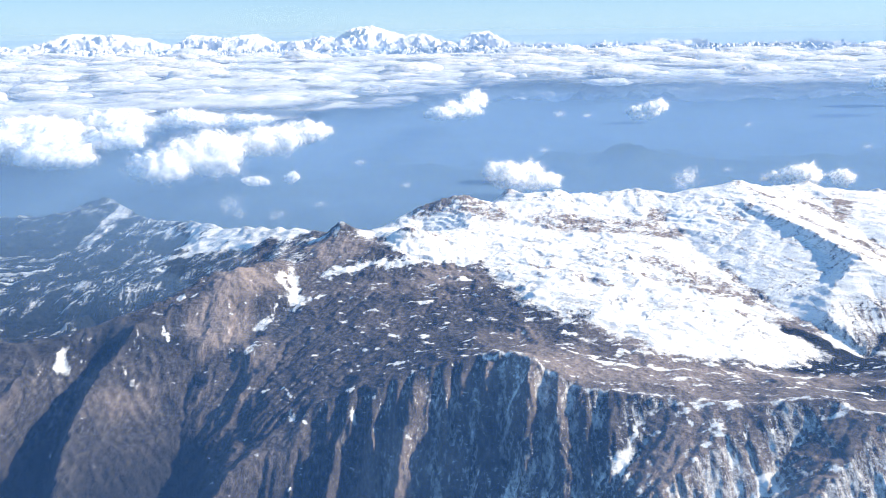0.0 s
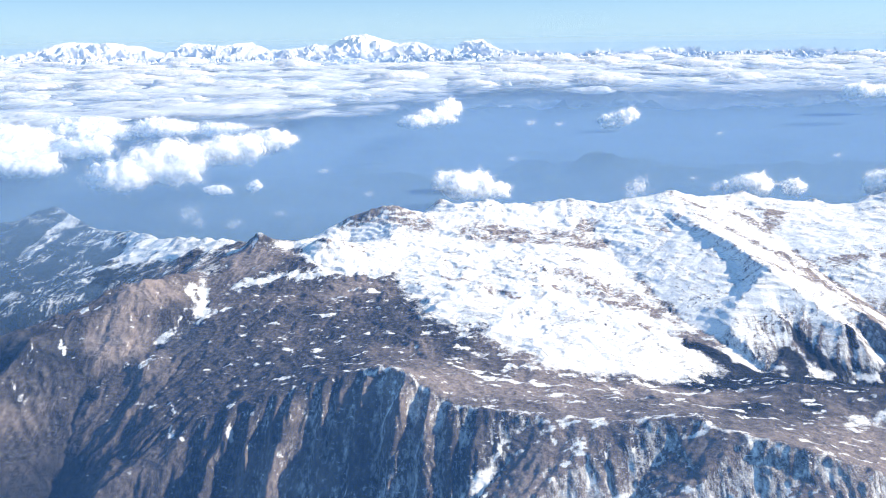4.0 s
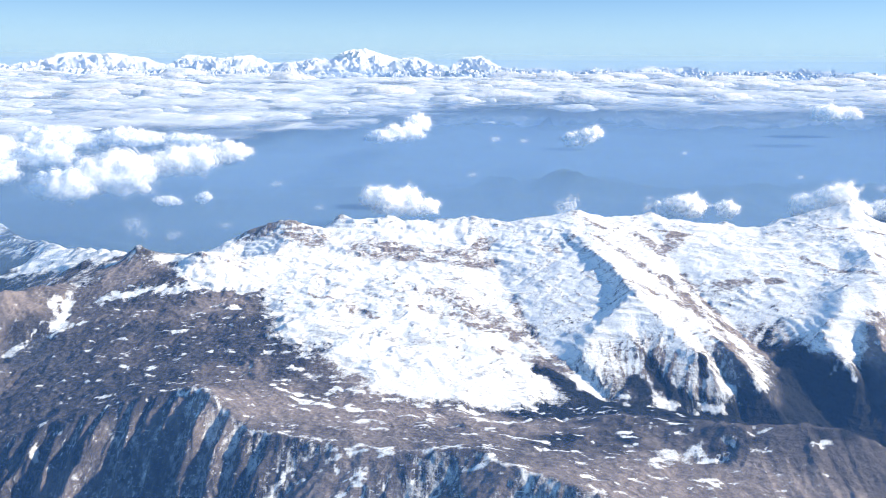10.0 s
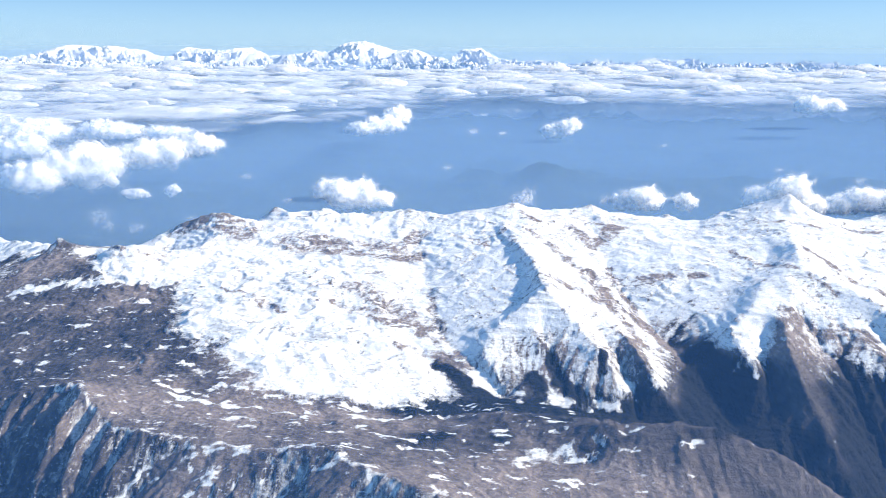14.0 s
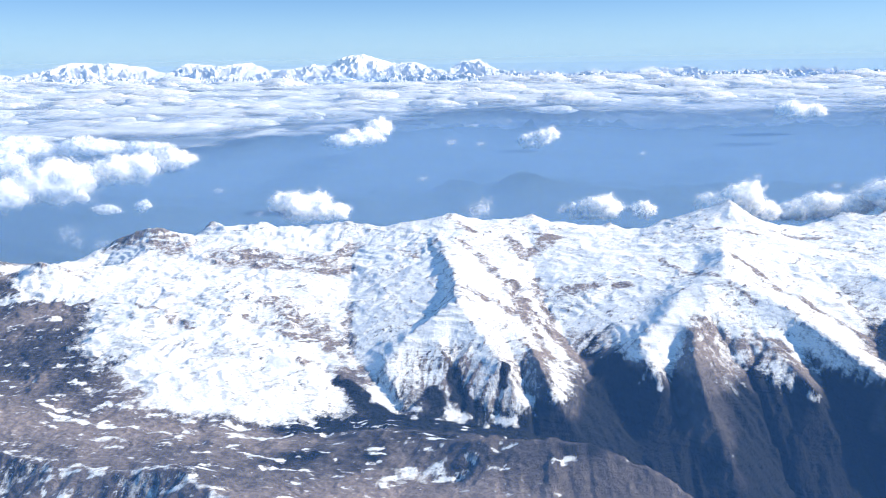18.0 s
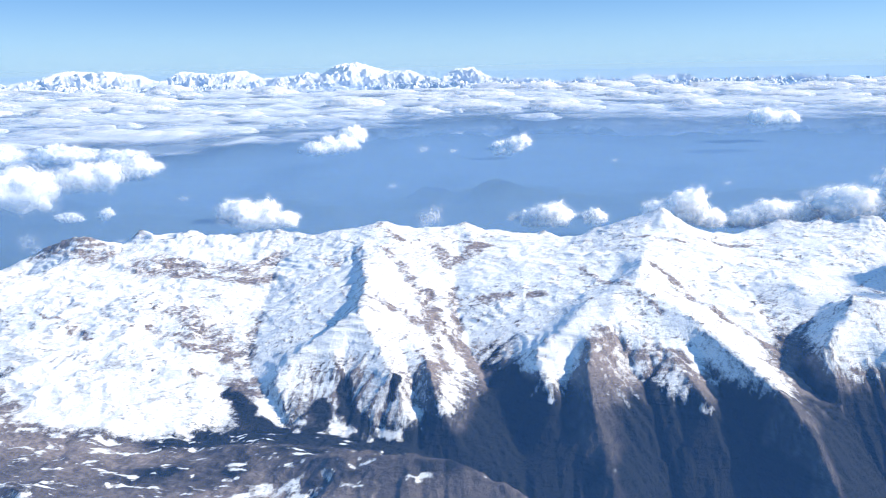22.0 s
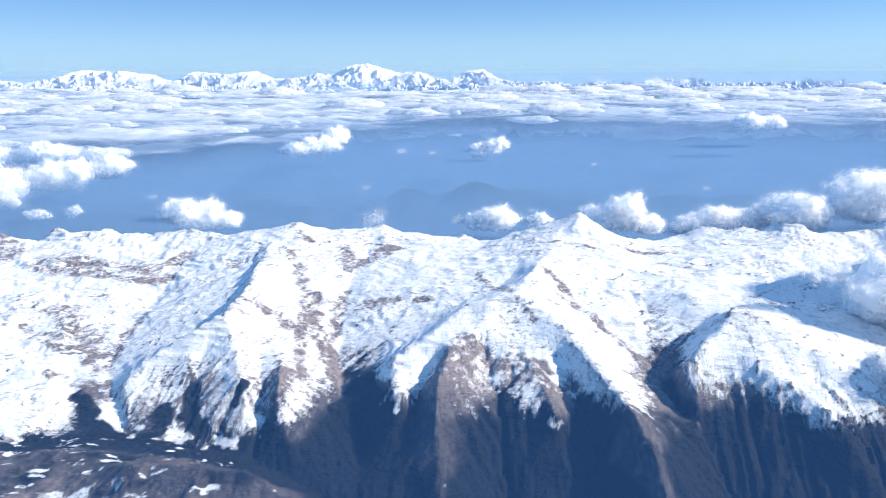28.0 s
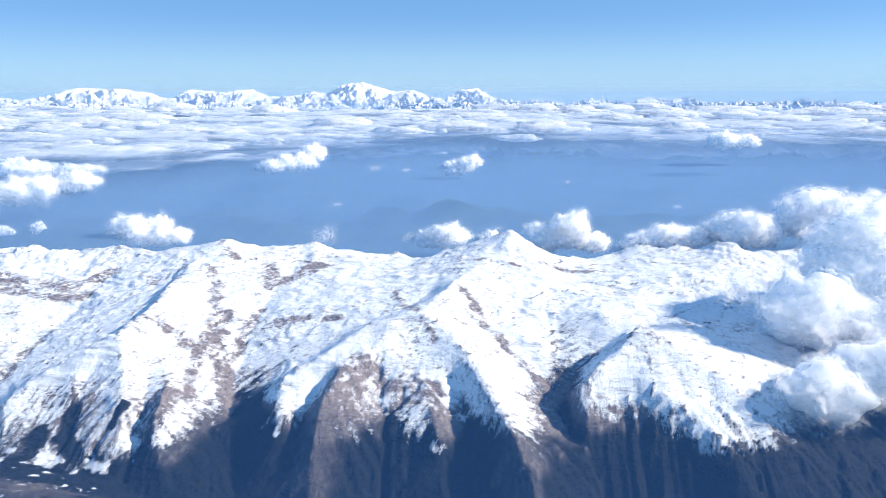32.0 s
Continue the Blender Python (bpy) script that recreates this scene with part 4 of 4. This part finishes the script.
# ---- valley floor to the horizon ----
gx = np.sign(np.linspace(-1, 1, 340)) * np.abs(np.linspace(-1, 1, 340)) ** 1.6 * 6000 + 150
gy = np.concatenate([np.linspace(-1600, 0, 60), 12 + np.linspace(0, 1, 340) ** 1.8 * 4958])
GX, GY = np.meshgrid(gx, gy)
RIDGES = [(259, 1000, 330, 150, 23), (200, 1000, 150, 110, 7), (560, 985, 460, 140, 23), (20, 985, 360, 130, 23), (-180, 900, 260, 100, 14), (900, 960, 400, 130, 18), (-700, 700, 300, 130, 22)]
hills = ridged(GX / 520 + 3.1, GY / 300, 6, 131) - 0.45
GZ = -8 + 44 * np.clip(hills, -0.2, 2) * step(520, 900, GY)
GZ = GZ - 30 * step(640, 400, GY)
for cx, cy, r, d, h in RIDGES:
    GZ = GZ + h * np.clip(1 - np.hypot((GX - cx) / r, (GY - cy) / d), 0, 1) ** 0.8 * (1 + 0.3 * fbm(GX / 60, GY / 60, 4, 137))
foot = step(-120, 116, GY) * (GY < 150) * step(-520, -190, GX) * step(860, 480, GX)
GZ = GZ * (1 - foot) + foot * (base_height(np.clip(GX, -190, 480), np.full_like(GX, 118.0)) - 3)
ground = tagged(sheet("ground", GX, GY, GZ, VALLEY), "hazy blue wooded valley with low ridges", "ground", kind="structure")

# ---- far snow range ----
fx = np.linspace(-3500, 3500, 1100)
fy = np.concatenate([np.linspace(1900, 4250, 170), np.linspace(4265, 4900, 80)])
FX, FY = np.meshgrid(fx, fy)
rise = step(1900, 4400, FY)
bend = 60 * fbm(FX / 260, FY / 260, 3, 155)
jag = ridged((FX + bend) / 120, (FY - bend) / 190, 6, 151, 0.62)
FZ = 8 + 24 * rise + (34 + 40 * step(2900, 3900, FY)) * jag * step(0.2, 0.7, 0.42 + 0.6 * fbm(FX / 700, FY / 420, 3, 157) + 0.35 * rise)
# the crest: a long flat-topped massif and its neighbour, the great peak with its shoulder, the twin summit, lower jagged peaks
TOP_X = [-3500, -3005, -2890, -2726, -2476, -2201, -1970, -1781, -1674, -1423, -1266, -1116, -961, -805, -730, -612, -497, -403, -271, -157, -44, 70, 164, 296, 391, 523, 673, 861, 1084, 1234, 1416, 1529, 1655, 1826, 2047, 2261, 2411, 2704, 3500]
TOP_Z = [110, 126, 95, 124, 189, 187, 156, 98, 176, 159, 180, 127, 129, 165, 146, 211, 228, 198, 161, 171, 134, 103, 168, 182, 119, 93, 106, 79, 96, 77, 122, 93, 120, 69, 60, 101, 64, 48, 50]
top = np.interp(FX, TOP_X, TOP_Z) + 2
spurs = ridged((FX + bend) / 120, (FY + bend) / 170, 6, 171, 0.6) - 0.6
face = step(4250, 4640, FY)
FZ = FZ * (1 - face) + face * (top * step(4900, 4660, FY)) + (16 + 50 * np.clip(face * (1 - face) * 4, 0, 1)) * spurs * step(4250, 4400, FY)
PEAKS = [("foothills", "low jagged foothills half sunk in cloud"), ("massif", "long flat-topped snow massif"), ("massif", "level snow-covered massif"), ("great_peak", "tall white snow peak with a shoulder"),
         ("twin_peak", "steep twin-topped snow peak"), ("low_peaks", "lower jagged snow peaks in pale haze")]
fmx, fmy = FX[:-1, :-1], FY[:-1, :-1]
peak = np.digitize(fmx, [-2060, -1150, 30, 420]) + 1
peak[fmy < 4250] = 0
far_range = tagged(new("snow_range"), "long range of snow-covered high peaks on the horizon", "mountain range")
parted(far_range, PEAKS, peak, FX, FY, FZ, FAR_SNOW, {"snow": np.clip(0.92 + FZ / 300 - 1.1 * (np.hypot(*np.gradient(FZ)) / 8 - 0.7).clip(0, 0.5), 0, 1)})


# ---- haze ----
def haze(name, z, mat, y0=-1600, y1=4950, half=6500):
    bm = bmesh.new()
    vs = [bm.verts.new(p) for p in ((-half, y0, z), (half, y0, z), (half, y1, z), (-half, y1, z))]
    bm.faces.new(vs)
    me = bpy.data.meshes.new(name)
    bm.to_mesh(me)
    bm.free()
    me.materials.append(mat)
    return tagged(new(name, me), "thin layer of blue haze over the valley", "haze", kind="structure")


# haze put into sheet colours: BLUE over the valley, AIR above the near massif
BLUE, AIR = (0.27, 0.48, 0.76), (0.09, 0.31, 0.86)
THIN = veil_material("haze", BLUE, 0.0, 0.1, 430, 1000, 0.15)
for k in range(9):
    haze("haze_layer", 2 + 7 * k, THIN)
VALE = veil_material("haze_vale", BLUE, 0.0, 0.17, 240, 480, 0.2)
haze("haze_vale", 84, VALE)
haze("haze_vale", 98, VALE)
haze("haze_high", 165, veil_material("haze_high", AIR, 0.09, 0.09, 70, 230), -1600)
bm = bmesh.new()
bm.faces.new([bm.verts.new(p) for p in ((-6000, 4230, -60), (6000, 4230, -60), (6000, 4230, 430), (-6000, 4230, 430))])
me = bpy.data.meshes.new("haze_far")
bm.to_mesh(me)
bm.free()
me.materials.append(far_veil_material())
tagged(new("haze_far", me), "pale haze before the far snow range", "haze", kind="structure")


# ---- clouds ----
def grain3(p, seed=0):
    """Smooth noise in space, about -1..1, for an array of places."""
    i = np.floor(p)
    f = p - i
    w = f * f * (3 - 2 * f)
    out = 0.0
    for dx in (0, 1):
        for dy in (0, 1):
            for dz in (0, 1):
                h = hash2(i[:, 0] + dx + 57 * (i[:, 2] + dz), i[:, 1] + dy + 131 * (i[:, 2] + dz), seed)
                out = out + (2 * h - 1) * np.abs((1 - dx - w[:, 0]) * (1 - dy - w[:, 1]) * (1 - dz - w[:, 2]))
    return out


def billow(p, octaves, seed):
    """Rounded heaps parted by sharp folds, 0..1."""
    out, amp = 0.0, 0.55
    for k in range(octaves):
        out, p, amp = out + amp * np.abs(grain3(p, seed + 13 * k)), p * 2.05 + 4.3, amp * 0.55
    return out


def ball(sub):
    bm = bmesh.new()
    bmesh.ops.create_icosphere(bm, subdivisions=sub, radius=1)
    pts = np.array([vert.co[:] for vert in bm.verts])
    faces = np.array([[vert.index for vert in face.verts] for face in bm.faces])
    bm.free()
    return pts, faces


BALLS = {k: ball(k) for k in (4, 5)}


def heap_points(heaps, sub, seed):
    """The skin of a cloud: heaps are ovals (x, y, z, rx, ry, rz) that billow outwards."""
    pts, faces = BALLS[sub]
    co, fa = [], []
    for k, (x, y, z, rx, ry, rz) in enumerate(heaps):
        r = np.array((rx, ry, rz))
        low = grain3(pts * 1.3 + seed * 7.7 + k * 3.1, seed)
        p = pts * r * (0.78 + 0.25 * low)[:, None]
        puff = billow(p / (0.55 * min(r)) + seed * 3.3 + k, 5, seed + k)
        way = pts / r
        p = p + way / np.linalg.norm(way, axis=1)[:, None] * (0.75 * min(r) * (puff - 0.25))[:, None]
        p[:, 2] = np.where(p[:, 2] < 0, p[:, 2] * 0.75, p[:, 2])
        fa.append(faces + sum(len(c) for c in co))
        co.append(p + np.array((x, y, z)))
    return np.concatenate(co), np.concatenate(fa)


def link_mesh(name, co, fa, mat, parent, label=""):
    me = bpy.data.meshes.new(name)
    me.vertices.add(len(co))
    me.vertices.foreach_set("co", co.astype(np.float32).ravel())
    me.loops.add(fa.size)
    me.loops.foreach_set("vertex_index", fa.ravel().astype(np.int32))
    me.polygons.add(len(fa))
    me.polygons.foreach_set("loop_start", np.arange(0, fa.size, 3, dtype=np.int32))
    me.update(calc_edges=True)
    me.materials.append(mat)
    ob = new(name, me)
    if parent:
        ob.parent = parent
    return tagged(ob, label) if label else ob


def cloud(label, heaps, seed, sub=4, thin=False):
    """A core of billows inside skins of ever thinner mist."""
    root = tagged(new("cloud"), label, "cloud", "clouds over the valley")
    if thin:
        skins = [("mist", k, d) for k, d in ((0.25, 0.58), (0.45, 0.5), (0.65, 0.42), (0.85, 0.34), (1.05, 0.27))]
    else:
        co, fa = heap_points([(x, y, z, rx * 0.86, ry * 0.86, rz * 0.86) for x, y, z, rx, ry, rz in heaps], sub, seed)
        core = link_mesh("billows", co, fa, CLOUD_CORE, root)
        weld = core.modifiers.new("weld", "REMESH")
        weld.mode, weld.voxel_size, weld.use_smooth_shade = "VOXEL", 0.06 * max(min(h[3:]) for h in heaps), True
        skins = [("mist", k, d) for k, d in ((0.95, 0.5), (1.05, 0.38), (1.17, 0.28))]
    size = 1.0 / max(min(h[3:]) for h in heaps)
    for name, k, d in skins:
        grown = [(x, y, z, rx * k, ry * k, rz * k) for x, y, z, rx, ry, rz in heaps]
        co, fa = heap_points(grown, sub, seed)
        ob = link_mesh(name, co, fa, CLOUD, root, "" if name == "billows" else "soft ragged veil of mist round the cloud")
        ob.data.shade_smooth()
        for key, value in (("thick", d), ("size", size)):
            ob.data.attributes.new(key, "FLOAT", "POINT").data.foreach_set("value", np.full(len(co), value, np.float32))
    return root


PUFFY, SMALL, LOOSE = "bright white cumulus cloud with a soft grey base", "small white puff of cloud over the valley", "thin ragged white cloud behind the snowy crest"
cloud(PUFFY, [(272, 985, 98, 26, 20, 15), (292, 985, 103, 20, 16, 18)], 1)
cloud(PUFFY, [(14, 1110, 90, 40, 30, 19), (-16, 1082, 87, 36, 24, 15), (34, 1128, 102, 28, 22, 22), (6, 1095, 92, 26, 22, 17)], 2)
cloud(PUFFY, [(-290, 752, 80, 58, 40, 32), (-236, 800, 90, 54, 34, 25), (-186, 835, 98, 42, 25, 18), (-325, 712, 78, 44, 30, 24)], 3, 5)
cloud(SMALL, [(-193, 760, 56, 11, 9, 10)], 4)
cloud(SMALL, [(-236, 760, 52, 22, 12, 8)], 5)
cloud(LOOSE, [(-250, 700, 40, 20, 14, 17), (-240, 700, 30, 14, 12, 12)], 6, thin=True)
cloud(LOOSE, [(-185, 650, 42, 16, 12, 9)], 7, thin=True)
cloud(SMALL, [(-118, 800, 66, 14, 10, 6)], 8, thin=True)
cloud(SMALL, [(157, 1000, 95, 15, 9, 7)], 9, thin=True)
cloud(PUFFY, [(660, 1040, 132, 34, 22, 16), (690, 1045, 130, 30, 20, 12)], 10)
cloud(LOOSE, [(50, 545, 99, 32, 20, 15), (34, 545, 104, 20, 14, 14), (72, 545, 97, 18, 12, 9)], 11)
cloud(LOOSE, [(186, 545, 97, 17, 14, 14)], 12, thin=True)
cloud(SMALL, [(254, 545, 98, 8, 7, 8)], 13, thin=True)
cloud(LOOSE, [(282, 545, 98, 24, 15, 12), (268, 545, 97, 14, 10, 9)], 14)
cloud(SMALL, [(318, 545, 97, 10, 9, 10)], 15)
cloud(PUFFY, [(366, 480, 119, 23, 16, 17), (350, 480, 112, 17, 12, 13), (384, 482, 110, 14, 10, 10)], 16)
cloud(LOOSE, [(446, 520, 104, 34, 16, 13), (420, 518, 102, 18, 12, 10), (470, 520, 107, 18, 12, 10)], 17)
cloud("large soft white cloud bank drifting against the mountain flank", [(440, 300, 126, 26, 19, 20), (474, 318, 138, 36, 24, 24), (422, 254, 114, 19, 13, 13),
      (448, 264, 116, 26, 16, 16), (520, 350, 130, 40, 28, 30), (470, 296, 118, 30, 20, 22), (466, 326, 148, 24, 18, 18), (498, 336, 150, 32, 20, 20)], 18, 5)
cloud(LOOSE, [(410, 302, 134, 15, 11, 10)], 19, thin=True)
cloud(PUFFY, [(492, 505, 114, 30, 22, 17), (540, 510, 122, 44, 26, 22), (595, 515, 122, 50, 28, 26)], 20, 5)
cloud(PUFFY, [(-560, 905, 72, 70, 50, 26), (-470, 925, 76, 60, 44, 22), (-640, 900, 70, 80, 50, 30), (-520, 860, 66, 64, 44, 24), (-590, 960, 82, 90, 50, 28)], 21, 5)
cloud(PUFFY, [(-420, 1060, 84, 80, 50, 20), (-520, 1050, 80, 90, 50, 24), (-330, 1075, 80, 60, 40, 14)], 22, 5)
for x, y, z, r, seed in ((200, 1010, 92, 8, 31), (430, 980, 80, 7, 32), (120, 900, 60, 9, 33), (-60, 760, 46, 8, 34), (560, 900, 60, 8, 35), (620, 820, 62, 9, 36), (-150, 700, 40, 9, 37), (330, 800, 52, 7, 38)):
    cloud(SMALL, [(x, y, z, 1.6 * r, 1.2 * r, 0.7 * r)], seed, 4, True)


def deck(name, x0, x1, y0, y1, z, high, cut, seed, label, edge):
    """A wide layer of cloud with ragged gaps; edge gives where its near rim lies."""
    x, y = np.meshgrid(np.linspace(x0, x1, 700), y0 + (y1 - y0) * np.linspace(0, 1, 300) ** 1.3)
    heap = billow(np.stack([x.ravel() / 120, y.ravel() / 75, np.full(x.size, z / 40.0)], -1), 5, seed).reshape(x.shape)
    body = fbm(x / 620, y / 260, 6, seed + 5, 0.6) * 0.6 + heap * 0.8 - cut + np.clip(edge(x, y), -1.5, 0.6)
    thick = np.clip(body * 1.5, 0, 1)
    ob = sheet(name, x, y, z + high * heap * step(0, 0.5, body), DECK, {"thick": thick})
    return tagged(ob, label, "cloud bank")


def puffs(count, seed, edge, label):
    """Low heaps of cloud scattered over the far layer, thick in some places and wanting in others."""
    rng = np.random.default_rng(seed)
    pts, faces = ball(3)
    co, fa, n = [], [], 0
    while n < count:
        y = 900 + 2900 * rng.random() ** 0.8
        x = (rng.random() * 2 - 1) * (500 + 0.72 * y) + 120
        far_in = edge(np.array([x]), np.array([y]))[0]
        dens = fbm(np.array([x / 420.0]), np.array([y / 240.0]), 4, seed, 0.6)[0] + np.clip(far_in, -3, 0.5)
        if dens < -0.1 + 0.5 * rng.random():
            continue
        r = (14 + 34 * rng.random() ** 2) * (0.75 + y / 3800)
        size = np.array((r * (1.4 + 1.6 * rng.random()), r * (1.0 + 0.6 * rng.random()), r * (0.26 + 0.2 * rng.random())))
        p = pts * size * (0.8 + 0.35 * grain3(pts * 1.6 + 9.7 * n, seed))[:, None]
        p = p + pts * (0.5 * size[2] * (billow(p / (0.5 * r) + 3.3 * n, 4, seed + n % 50) - 0.3))[:, None]
        p[:, 2] = np.where(p[:, 2] < 0, p[:, 2] * 0.45, p[:, 2])
        fa.append(faces + n * len(pts))
        co.append(p + np.array((x, y, 74 + 18 * rng.random() + 0.35 * size[2])))
        n += 1
    ob = link_mesh("cloud_heaps", np.concatenate(co), np.concatenate(fa), HEAP, None)
    ob.data.shade_smooth()
    return tagged(ob, label, "clouds", kind="stuff")


WHITE_DECK = "broad bank of white layered cloud stretching to the far range"
RIM_X, RIM_Y = [-900, -700, -580, -510, -320, -230, 280, 1100, 1600], [760, 800, 845, 1085, 1170, 1375, 1850, 1740, 1700]
rim_of = lambda x, y: np.minimum((y - np.interp(x, RIM_X, RIM_Y)) / 220, (3500 - y) / 500)
for z, high, cut, seed in ((60, 14, 0.3, 201), (74, 16, 0.42, 221), (88, 18, 0.52, 241)):
    deck("cloud_bank", -3500, 3500, 760, 4250, z, high, cut, seed, WHITE_DECK, rim_of)
puffs(430, 411, rim_of, "field of low white cloud heaps reaching towards the far range")
